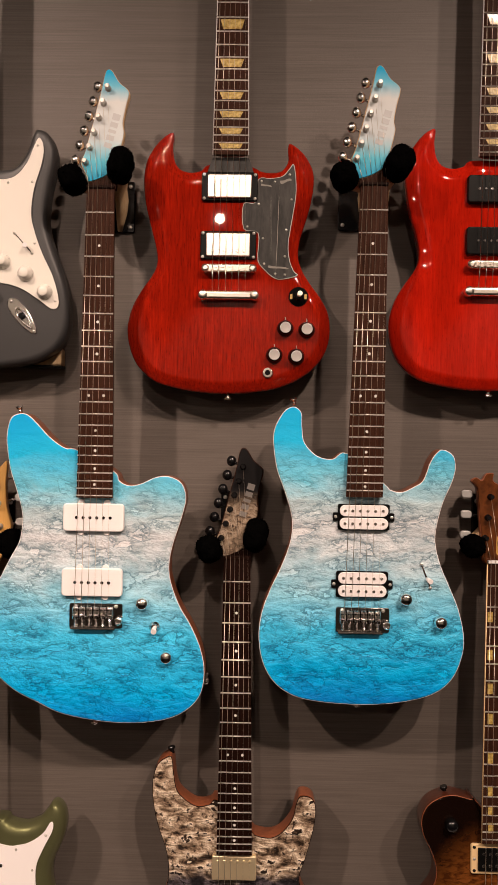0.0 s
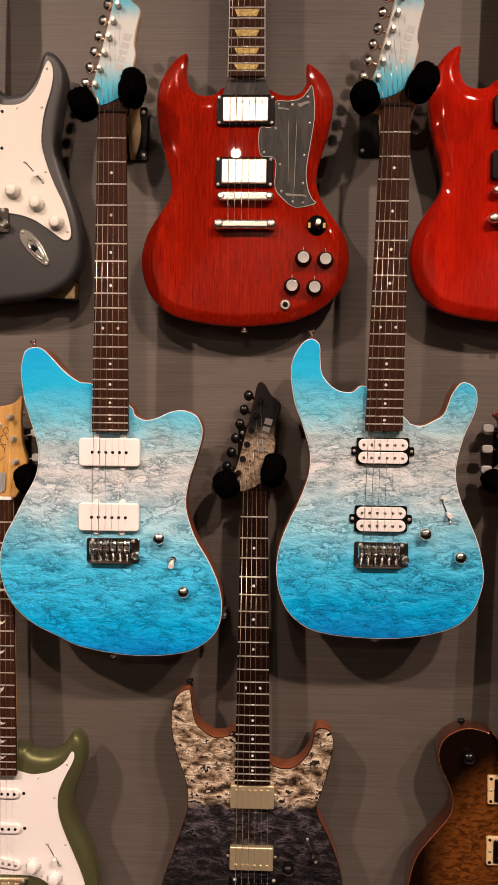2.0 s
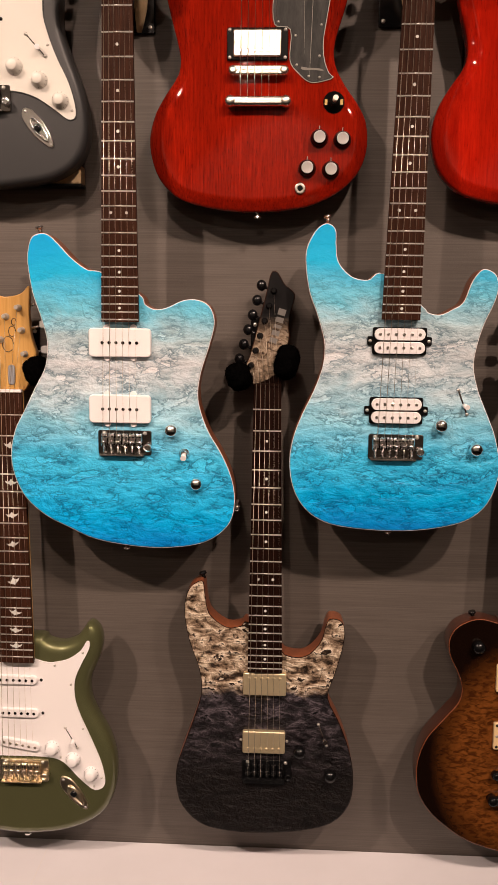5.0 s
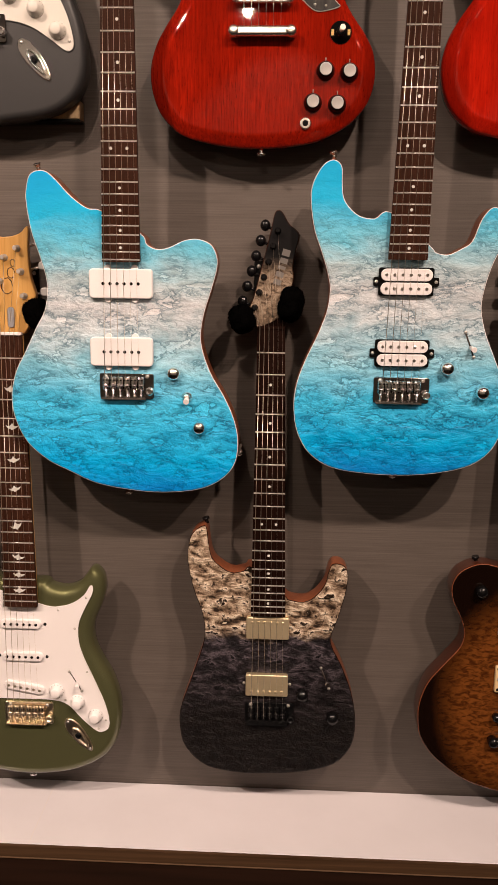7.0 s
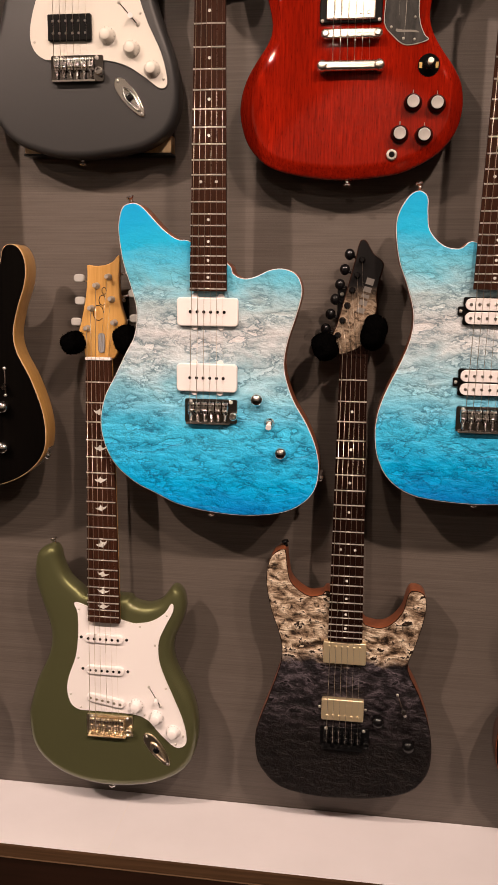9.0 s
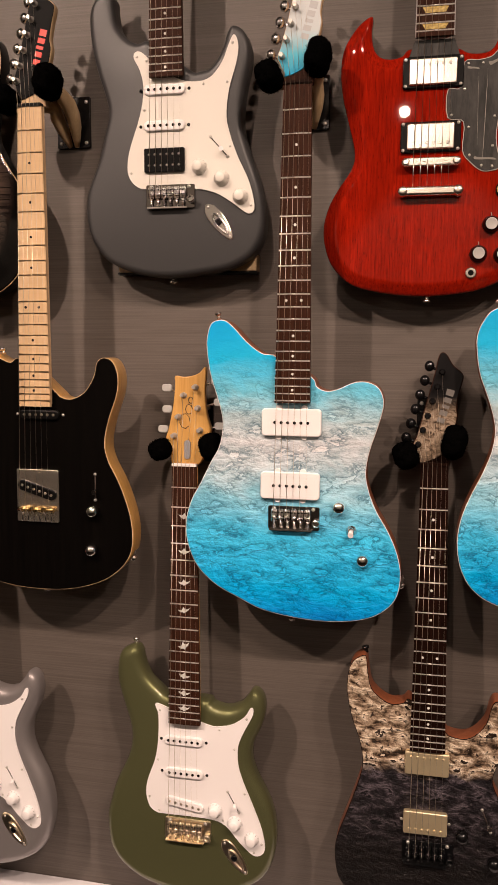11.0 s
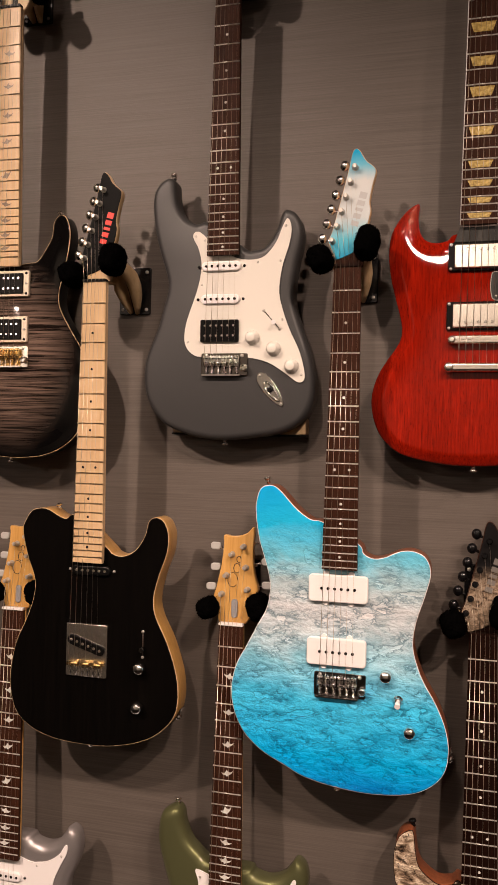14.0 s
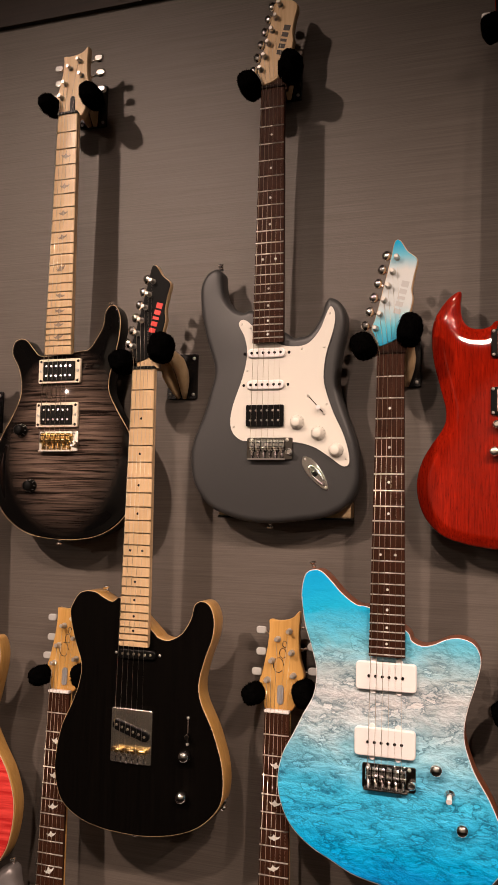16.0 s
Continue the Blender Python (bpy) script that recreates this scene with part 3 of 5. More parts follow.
def pickup(root, kind, x, z, frame_mat=None):
    if kind == "soap":
        p = part("pickup", slab(rect(0.094, 0.043, 0.006, x, z), rounded(0.001, -0.009, 0.002)), WHITE, root, "white plastic pickup cover")
        poles(p, x, z, 0.052, -0.009, BLACKMETAL)
        for u in (-0.02, 0.02):
            for s in (-1, 1):
                part("mounting_ear", slab(circle(0.005, 12, x + u, z + s * 0.0225), [(0, 0.001), (0, -0.004)]), WHITE, p)
    elif kind == "open":
        p = part("pickup", slab(rect(0.079, 0.040, 0.003, x, z), [(0, 0.001), (0, -0.005)]), BLACK, root, "open-coil white humbucker")
        for u in (-1, 1):
            ear = part("mounting_ear", slab(rect(0.009, 0.013, 0.002, x + u * 0.0425, z), [(0, 0.001), (0, -0.004)]), BLACK, p)
            share("screw", SCREW[CHROME], ear, x + u * 0.043, -0.004, z)
        for s in (-1, 1):
            c = part("coil", slab(rect(0.074, 0.0175, 0.0085, x, z + s * 0.0098), rounded(-0.004, -0.010, 0.001)), WHITE, p)
            poles(c, x, z + s * 0.0098, 0.058, -0.010, CHROME)
    elif kind in ("nickel", "gold"):
        cover = NICKEL if kind == "nickel" else GOLD
        p = part("pickup", slab(rect(0.070, 0.038, 0.003, x, z), rounded(0.001, -0.010, 0.002)), cover, root, "metal-covered humbucker")
        poles(p, x, z + (0.0105 if z > -0.53 else -0.0105), 0.050, -0.0099, CHROME if kind == "nickel" else GOLD)
        if kind == "nickel":
            r = part("ring", slab(rect(0.089, 0.045, 0.003, x, z), rounded(0.001, -0.005, 0.0015)), BLACK, p, "glossy black pickup ring")
            for u in (-0.0405, 0.0405):
                for s in (-0.019, 0.019):
                    share("screw", SCREW[CHROME], r, x + u, -0.005, z + s)
        else:
            for u in (-0.038, 0.038):
                share("screw", SCREW[CHROME], p, x + u, -0.001, z)
    elif kind == "single":
        p = part("pickup", slab(rect(0.069, 0.0165, 0.008, x, z), rounded(0.0005, -0.007, 0.0025)), WHITE, root)
        poles(p, x, z, 0.052, -0.0068, BLACKMETAL)
        for u in (-0.040, 0.040):
            share("screw", SCREW[BLACKMETAL], p, x + u, -0.0022, z)
    elif kind == "slant":
        bm = slab(rect(0.069, 0.0165, 0.008, 0, 0), rounded(0.0005, -0.007, 0.0025))
        bmesh.ops.rotate(bm, verts=bm.verts, cent=(0, 0, 0), matrix=Matrix.Rotation(radians(9), 3, "Y"))
        bmesh.ops.translate(bm, verts=bm.verts, vec=(x, 0, z))
        p = part("pickup", bm, WHITE, root)
        poles(p, x, z, 0.052, -0.0068, STEEL, math.tan(radians(9)))
    elif kind == "black":
        p = part("pickup", slab(rect(0.067, 0.037, 0.002, x, z), rounded(0.001, -0.008, 0.001)), BLACK, root, "black humbucker with chrome poles")
        for s in (-0.0085, 0.0085):
            poles(p, x, z + s, 0.050, -0.008, CHROME)
    elif kind == "framed":
        p = part("pickup", slab(rect(0.088, 0.046, 0.003, x, z), rounded(0.001, -0.006, 0.0015)), frame_mat or CREAM, root, "humbucker in a cream frame")
        part("bobbin", slab(rect(0.067, 0.036, 0.002, x, z), rounded(0.001, -0.009, 0.001)), BLACK, p)
        for s in (-0.009, 0.009):
            poles(p, x, z + s, 0.050, -0.009, CHROME)
        for u in (-0.039, 0.039):
            for s in (-0.018, 0, 0.018):
                share("screw", SCREW[CHROME if s == 0 else BLACKMETAL], p, x + u, -0.0055, z + s)
    elif kind == "soapbar":
        p = part("pickup", slab(rect(0.086, 0.044, 0.005, x, z), rounded(0.001, -0.010, 0.002)), BLACK, root, "black soapbar pickup")
        poles(p, x, z, 0.050, -0.010, CHROME)
    elif kind == "lipstick":
        p = part("pickup", slab(rect(0.072, 0.017, 0.008, x, z), rounded(0.001, -0.007, 0.003)), BLACK, root, "small black neck pickup")
        poles(p, x, z, 0.052, -0.007, STEEL)
        for u in (-0.041, 0.041):
            share("screw", SCREW[CHROME], p, x + u, -0.001, z)


def capsule(bm, p, r, half):
    """A rounded barrel standing along the strings."""
    ends = [(-half, 0.35), (-half + 0.3 * r, 0.8), (-half + r, 1.0), (half - r, 1.0), (half - 0.3 * r, 0.8), (half, 0.35)]
    rings = [[bm.verts.new((p[0] + r * k * math.cos(6.2832 * a / 10), p[1] + r * k * math.sin(6.2832 * a / 10), p[2] + z)) for a in range(10)] for z, k in ends]
    for r0, r1 in zip(rings, rings[1:]):
        for a in range(10):
            bm.faces.new((r0[a - 1], r0[a], r1[a], r1[a - 1])).smooth = True
    bm.faces.new(rings[0])
    bm.faces.new(rings[-1])


def saddles(parent, x, z, metal, step=0.0106, depth=0.020):
    """Six bent-steel saddles, each with two height screws and a spring-loaded length screw."""
    for k in range(6):
        u = x + (k - 2.5) * step
        bm = bmesh.new()
        capsule(bm, (u - 0.0023, -0.0085, z + depth * 0.14), 0.0026, depth * 0.36)
        capsule(bm, (u + 0.0023, -0.0085, z + depth * 0.14), 0.0026, depth * 0.36)
        tube(bm, (u - 0.0044, -0.0095, z + depth * 0.02), (u + 0.0044, -0.0095, z + depth * 0.02), 0.0028, n=10)
        bmesh.ops.recalc_face_normals(bm, faces=bm.faces)
        s = part("saddle", bm, metal, parent)
        for w in (-0.0023, 0.0023):
            share("screw", SCREW[BLACKMETAL], s, u + w, -0.0112, z + depth * 0.32, 0.5, 1.2, 0.5)
        part("length_screw", tube(bmesh.new(), (u, -0.0075, z - depth * 0.14), (u, -0.0075, z - depth * 0.62), 0.0017, n=8), metal, s)
        bm = bmesh.new()
        for q in range(4):
            tube(bm, (u, -0.0075, z - depth * (0.26 + 0.08 * q)), (u, -0.0075, z - depth * (0.29 + 0.08 * q)), 0.0026, n=8)
        part("spring", bm, metal, s)


def tremolo(root, x, z, metal, saddle_metal=None):
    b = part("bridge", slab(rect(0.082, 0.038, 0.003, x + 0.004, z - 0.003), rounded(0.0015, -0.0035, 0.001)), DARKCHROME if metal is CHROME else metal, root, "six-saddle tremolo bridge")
    part("back_lip", box(bmesh.new(), x - 0.034, x + 0.034, -0.0115, -0.003, z - 0.0225, z - 0.0200, 0.0006), metal, b)
    saddles(b, x, z - 0.002, saddle_metal or metal, depth=0.028)
    part("arm_socket", turned(bmesh.new(), [(0.0062, 0), (0.0062, -0.013), (0.0044, -0.0142), (0.0038, -0.0142), (0.0036, -0.011)], (x + 0.0400, 0, z - 0.009), 14), metal, b)
    for u in (-0.033, 0.033):
        share("screw", SCREW[CHROME], b, x + 0.004 + u * 0.95, -0.0035, z + 0.012, 1.2, 1.5, 1.2)


def tune_o_matic(root, x, z, metal):
    b = part("bridge", slab(rect(0.088, 0.013, 0.0065, x, z), rounded(-0.004, -0.014, 0.002)), metal, root, "bar bridge with small saddles")
    for k in range(6):
        part("saddle", box(bmesh.new(), x + (k - 2.5) * 0.0104 - 0.0028, x + (k - 2.5) * 0.0104 + 0.0028, -0.0165, -0.013, z - 0.004, z + 0.004, 0.0006), metal, b)
    for u in (-0.037, 0.037):
        part("post", turned(bmesh.new(), [(0.0055, 0.001), (0.0055, -0.0150), (0.003, -0.0160)], (x + u, 0, z), 14), metal, b)
    t = part("tailpiece", slab(rect(0.094, 0.014, 0.006, x, z - 0.043), rounded(-0.004, -0.017, 0.004)), metal, root, "stop-bar tailpiece")
    for u in (-0.0405, 0.0405):
        part("stud", turned(bmesh.new(), [(0.0082, 0.001), (0.0082, -0.0150), (0.006, -0.0185), (0.002, -0.0190)], (x + u, 0, z - 0.043), 16), metal, t)


def knob(root, x, z, kind):
    if kind == "dome":
        part("knob", turned(bmesh.new(), [(0.0098, 0.001), (0.0098, -0.011), (0.0090, -0.0145), (0.0062, -0.0170), (0.0002, -0.0180)], (x, 0, z), 20), CHROME, root, "domed chrome knob")
    elif kind == "blackdome":
        part("knob", turned(bmesh.new(), [(0.0098, 0.001), (0.0098, -0.011), (0.0085, -0.0150), (0.0002, -0.0165)], (x, 0, z), 20), BLACKMETAL, root, "black metal knob")
    elif kind == "reflector":
        k = part("knob", turned(bmesh.new(), [(0.0132, -0.001), (0.0128, -0.004), (0.0108, -0.010), (0.0100, -0.0145), (0.0085, -0.0155)], (x, 0, z), 24), BLACK, root, "black knob with silver top")
        part("cap", turned(bmesh.new(), [(0.0088, -0.0152), (0.0088, -0.0161), (0.0080, -0.0160), (0.0050, -0.0158), (0.0002, -0.0157)], (x, 0, z), 24), SILVERCAP, k)
        part("pointer", box(bmesh.new(), x - 0.0007, x + 0.0007, -0.0015, 0.0005, z + 0.012, z + 0.018), CHROME, k)
    elif kind == "clear":
        part("knob", turned(bmesh.new(), [(0.0125, 0.0), (0.0122, -0.004), (0.0095, -0.0085), (0.0090, -0.0150), (0.0070, -0.0158), (0.0002, -0.0158)], (x, 0, z), 20), BLACK, root, "glossy dark bell knob")
        for a in range(9):
            th = radians(40 * a)
            part("tick", tube(bmesh.new(), (x + 0.0100 * math.cos(th), -0.0080, z + 0.0100 * math.sin(th)), (x + 0.0122 * math.cos(th), -0.0045, z + 0.0122 * math.sin(th)), 0.0006, n=5), SILVERCAP, root.children[-1])
    else:
        c = MINT if kind == "mint" else WHITE
        k = part("knob", turned(bmesh.new(), [(0.0128, -0.002), (0.0122, -0.005), (0.0090, -0.0075), (0.0082, -0.0155), (0.0068, -0.0165), (0.0002, -0.0165)], (x, 0, z), 24), c, root, "white bell knob with tick marks")
        for a in range(10):
            th = radians(200 + a * 28)
            part("tick", tube(bmesh.new(), (x + 0.0105 * math.cos(th), -0.0060, z - 0.0105 * math.sin(th)), (x + 0.0122 * math.cos(th), -0.0048, z - 0.0122 * math.sin(th)), 0.0004, n=4), DARK_INK, k)


def blade_switch(root, x0, z0, x1, z1, tip):
    s = part("switch", tube(bmesh.new(), (x0, -0.0015, z0), (x1, -0.0015, z1), 0.0012, n=6), DARK_INK, root, "blade switch with plastic tip")
    for x, z in ((x0, z0), (x1, z1)):
        share("screw", SCREW[CHROME], s, x, -0.0022, z)
    mx, mz = x0 + 0.62 * (x1 - x0), z0 + 0.62 * (z1 - z0)
    part("tip", tube(bmesh.new(), (mx, -0.002, mz), (mx + 0.003, -0.016, mz - 0.002), 0.0028, 0.0040, 10), tip, s)


def boat_jack(root, x, z, metal):
    bm = slab(spline("0,36 9,28 12,12 11,-8 6,-28 0,-35 -6,-28 -11,-8 -12,12 -9,28", 4), [(0, 0.0005), (0, -0.0015), (0.0012, -0.0025)])
    inner = slab(spline("0,18 7,10 8,-4 5,-20 0,-26 -5,-20 -8,-4 -7,10", 4), [(0, -0.002), (0.0008, -0.0042), (0.002, -0.0054), (0.0035, -0.0050), (0.0050, -0.0026), (0.0058, -0.0012)])
    turn = Matrix.Rotation(radians(-38), 3, "Y")
    for b in (bm, inner):
        bmesh.ops.rotate(b, verts=b.verts, cent=(0, 0, 0), matrix=turn)
        bmesh.ops.translate(b, verts=b.verts, vec=(x, 0, z))
    j = part("jack_plate", bm, metal, root, "boat-shaped metal jack plate")
    part("cup", inner, metal, j)
    part("socket", turned(bmesh.new(), [(0.0055, -0.001), (0.0055, -0.005), (0.003, -0.0055)], (x - 0.001, 0, z), 14), BLACKMETAL, j)
    for s in (0.030, -0.030):
        share("screw", SCREW[CHROME], j, x - s * 0.616, -0.002, z + s * 0.788)


def strap_button(root, x, y, z, metal, side):
    """side: the way it points, in the x and z directions."""
    bm = tube(bmesh.new(), (x, y, z), (x + 0.008 * side[0], y, z + 0.008 * side[1]), 0.0035, 0.003)
    tube(bm, (x + 0.007 * side[0], y, z + 0.007 * side[1]), (x + 0.011 * side[0], y, z + 0.011 * side[1]), 0.0062, 0.0056, 12)
    part("strap_button", bm, metal, root)


def bars(parent, name, cx, cz, angle, spec, ink, y):
    """Plain marks in place of lettering, along a slanted line."""
    c, s = math.cos(radians(angle)), math.sin(radians(angle))
    for u, w, h in spec:
        q = [(cx + (u + a) * c - b * s, cz + (u + a) * s + b * c) for a, b in ((-w / 2, -h / 2), (w / 2, -h / 2), (w / 2, h / 2), (-w / 2, h / 2))]
        part(name, slab(q, [(0, y + 0.0004), (0, y - 0.0003)]), ink, parent)


LOGO = [(-0.030, 0.008, 0.012), (-0.018, 0.008, 0.012), (-0.0075, 0.005, 0.012), (0.003, 0.008, 0.012), (0.0155, 0.010, 0.012)]


def guitar(label, at, lean, outline, scale, look_of, shift=(0, 0)):
    """One hanging guitar. Its own frame: nut at the origin, strings downwards, body front at y = 0."""
    o = look_of
    root = new("electric_guitar")
    root.matrix_world = pose(*at, lean, 0, 0)
    tagged(root, label, "guitar", "electric guitars on the wall")
    pts = [(x + shift[0], z + shift[1]) for x, z in spline(outline)]
    thick, r, sx = o.get("thick", 0.044), o.get("round", 0.003), o.get("bx", 0.0) / scale

    def ax(z):
        return -z * sx

    if "carve" in o:
        edge_y = o["carve"][0][1]
        part("body", slab(pts, rounded(thick, edge_y + 0.002, 0.004)[:5] + [(0, edge_y + 0.002)]), o["side"], root)
        part("binding", slab(pts, [(0, edge_y + 0.0021), (0, edge_y + 0.0004), (0.0006, edge_y)]), o.get("binding", WHITE), root, "thin pale edge line round the top")
        part("top", pillow(offset(pts, 0.0009), o["carve"], edge_y + 0.0018, 0.0008), o["top"], root, o.get("top_label", ""))
    elif "top" in o:
        part("body", slab(pts, rounded(thick, 0.0015, 0.004)[:5] + [(0, 0.0015)]), o["side"], root)
        part("binding", slab(pts, [(0, 0.0016), (0, 0.0002), (0.0006, -0.0003)]), o.get("binding", WHITE), root, "thin pale edge line round the top")
        part("top", slab(offset(pts, o.get("edge", 0.0009)), [(0, 0.001), (0, -0.0004), (0.0012, -0.0012)]), o["top"], root, o.get("top_label", ""))
    else:
        part("body", pillow(pts, o.get("profile", quarter(r)), thick, o.get("back_round", min(r, thick * 0.4))), o["side"], root)
    if "guard" in o:
        g = spline(o["guard"], 4)
        if "guard_edge" in o:
            part("pickguard_edge", slab(g, [(0, 0.0005), (0, -0.0016)]), o["guard_edge"], root)
            g = inset_clean(g, 0.0011)
        pg = part("pickguard", slab(g, [(0, 0.0005), (0, -0.0022)]), o["guard_mat"], root, o.get("guard_label", ""))
        q = inset_clean(g, 0.0055)
        for k in range(0, len(q), max(1, len(q) // 11)):
            share("screw", SCREW[CHROME], pg, q[k][0], -0.0020, q[k][1], 0.8, 1, 0.8)
    # neck, fretboard, frets
    end = o.get("board", 0.475)
    w0, w1 = 0.042, 0.0555
    shear = Matrix.Identity(3)
    shear[0][2] = -sx
    bm = neck_mesh(w0, w1, end - 0.004, 0.021)
    bm.transform(shear.to_4x4())
    part("neck", bm, o["neck"], root)
    bm = board_mesh(w0, w1, end)
    bm.transform(shear.to_4x4())
    fb = part("fretboard", bm, o["board_mat"], root, o.get("board_label", ""))
    if "neck_binding" in o:
        for s in (-1, 1):
            bm = bmesh.new()
            tube(bm, (s * w0 / 2, -0.0112, 0), (s * w1 / 2 - sx * -end, -0.0112, -end), 0.0014, n=6)
            part("neck_binding", bm, o["neck_binding"], fb)
    n_frets = o.get("frets", 22)
    zs = [0.0] + [-scale * (1 - 2 ** (-k / 12)) for k in range(1, 25)]
    for k in range(1, n_frets + 1):
        if -zs[k] < end - 0.002:
            share("fret", FRET_DARK if o["board_mat"] is MAPLE else FRET, fb, ax(zs[k]), -0.0136, zs[k], w0 + (w1 - w0) * -zs[k] / end)
    for k in (3, 5, 7, 9, 12, 15, 17, 19, 21):
        zc = 0.5 * (zs[k] + zs[k - 1])
        if -zc > end - 0.006:
            continue
        kind = o.get("inlay", "dot")
        if kind == "dot":
            for u in ((-0.0115, 0.0115) if k == 12 else (0,)):
                share("inlay", DOT[o.get("dot", PEARL)], fb, ax(zc) + u, -0.0141, zc)
        elif kind == "trapezoid":
            share("inlay", TRAP, fb, ax(zc), -0.0141, zc, 1, 1, min(1.2, (zs[k - 1] - zs[k]) / 0.018))
        elif kind == "wing":
            share("inlay", WING_DARK if o.get("inlay_mat") == "dark" else WING, fb, ax(zc), -0.0141, zc, 1.1, 1, 1.1 if k != 12 else 1.4, ry=(k * 37) % 40 - 20)
        else:
            share("inlay", SIDE, fb, ax(zc) - 0.018 + 0.002 * (k / 12), -0.0139, zc)
    part("nut", box(bmesh.new(), -w0 / 2, w0 / 2, -0.0165, -0.004, -0.0001, 0.0046, 0.0008), o.get("nut", WHITE), root)
    # strings
    zb, yb = -scale, -0.0205
    for k in range(6):
        u = (k - 2.5)
        rad = 0.00050 - 0.00007 * k
        bm = tube(bmesh.new(), (u * 0.0069, -0.0172, 0.003), (ax(zb) + u * 0.0104, yb, zb), rad, n=6)
        tube(bm, (ax(zb) + u * 0.0104, yb, zb), (ax(zb) + u * 0.0104, -0.012, zb - o.get("behind", 0.008)), rad, n=6)
        hx, hz = o["posts"][k if o["inline"] else (2, 1, 0, 3, 4, 5)[k]][:2] if not o["inline"] else o["posts"][5 - k][:2]
        tube(bm, (u * 0.0069, -0.0168, 0.003), (hx, -0.0045, hz), rad, n=6)
        part("string", bm, STEEL, root)
    # headstock
    hp = spline(o["head"], 4)
    hd = part("headstock", slab(hp, rounded(0.016, 0.0025, 0.002)), o["head_side"], root)
    if "head_top" in o:
        part("headstock_face", slab(offset(hp, 0.0012), [(0, 0.003), (0, 0.0018), (0.0006, 0.0012)]), o["head_top"], hd)
    if o["inline"]:
        low = -0.012 if o["head"] is LOW_HEAD else 0.0
        tail = [(-0.021, 0.004), (0.021, 0.004), (0.023, 0.036 + low), (-0.021, 0.030 + low)]
        part("neck_end", slab(tail, [(0, 0.014), (0, 0.0032)]), o["neck"], root)
        bars(hd, "marking", 0.016, 0.100, 74, LOGO, o["ink"], 0.0012)
    else:
        if "truss" in o:
            part("truss_cover", slab(rect(0.011, 0.032, 0.005, 0.001, 0.027), [(0, 0.003), (0, 0.0010), (0.001, 0.0004)]), o["truss"], hd)
        if "ink" in o:
            for cx, cz, rr, n in ((-0.004, 0.075, 0.009, 9), (0.003, 0.095, 0.006, 8), (0.006, 0.110, 0.004, 7)):
                ring = [(cx + rr * math.cos(6.28 * k / n), cz + 1.4 * rr * math.sin(6.28 * k / n)) for k in range(n)]
                bm = bmesh.new()
                for k in range(n - 1):
                    tube(bm, (ring[k][0], 0.0022, ring[k][1]), (ring[k + 1][0], 0.0022, ring[k + 1][1]), 0.0006, n=4)
                part("marking", bm, o["ink"], hd)
    for x, z, bx, bz in o["posts"]:
        tuner(root, x, z, bx, bz, o.get("metal", CHROME), o.get("button", o.get("metal", CHROME)), "ball" if o["inline"] else "pearl")
    # fittings
    for kind, x, z in o.get("pickups", ()):
        pickup(root, kind, x, z, o.get("frames_of"))
    if o.get("bridge") == "bar":
        tune_o_matic(root, ax(zb), zb, o.get("bridge_metal", CHROME))
    elif o.get("bridge") == "trem":
        tremolo(root, ax(zb), zb, o.get("bridge_metal", CHROME), o.get("saddle_metal"))
    for kind, x, z in o.get("knobs", ()):
        knob(root, x, z, kind)
    if "switch" in o:
        blade_switch(root, *o["switch"], o.get("switch_tip", WHITE))
    if "jack" in o:
        boat_jack(root, *o["jack"], o.get("jack_metal", CHROME))
    ymid = thick * 0.5
    lo = min(pts, key=lambda p: p[1])
    strap_button(root, o.get("tail", ax(zb)), ymid, lo[1] + 0.002, o.get("metal", CHROME), (0, -1))
    if "horn" in o:
        strap_button(root, *(o["horn"][0], ymid, o["horn"][1]), o.get("metal", CHROME), (-0.25, 0.97))
    return root


CARVE = [(0, 0.0095), (0.003, 0.0088), (0.010, 0.0084), (0.018, 0.0068), (0.030, 0.0026), (0.040, 0.0007), (0.050, 0.0)]


def bent_arm(px, pz, side, tip):
    """A wooden prong that leaves the plate's lower half, swells and bends out to the pad."""
    tip = Vector(tip)
    a, b, c = Vector((px + side * 0.006, -0.006, pz - 0.040)), Vector((px + side * 0.012, -0.026, pz - 0.014)), Vector((px + side * 0.013, 0.55 * tip.y, pz + 0.016))
    c.z = min(c.z, tip.z + 0.02)
    bm, rings, n = bmesh.new(), [], 12
    line = [a, a.lerp(b, 0.5), b, b.lerp(c, 0.5) + Vector((side * 0.002, 0, 0)), c, c.lerp(tip, 0.5), tip]
    for k, (p, w, h) in enumerate(zip(line, (0.004, 0.007, 0.0095, 0.011, 0.012, 0.011, 0.010), (0.005, 0.010, 0.014, 0.016, 0.015, 0.012, 0.010))):
        d = (line[min(k + 1, 6)] - line[max(k - 1, 0)]).normalized()
        u = Vector((1, 0, 0)) - d * d.x
        u.normalize()
        v = d.cross(u)
        rings.append([bm.verts.new(p + u * w * math.cos(6.2832 * q / n) + v * h * math.sin(6.2832 * q / n)) for q in range(n)])
    for r0, r1 in zip(rings, rings[1:]):
        for q in range(n):
            bm.faces.new((r0[q - 1], r0[q], r1[q], r1[q - 1])).smooth = True
    bm.faces.new(rings[0])
    bm.faces.new(rings[-1])
    bmesh.ops.recalc_face_normals(bm, faces=bm.faces)
    return bm


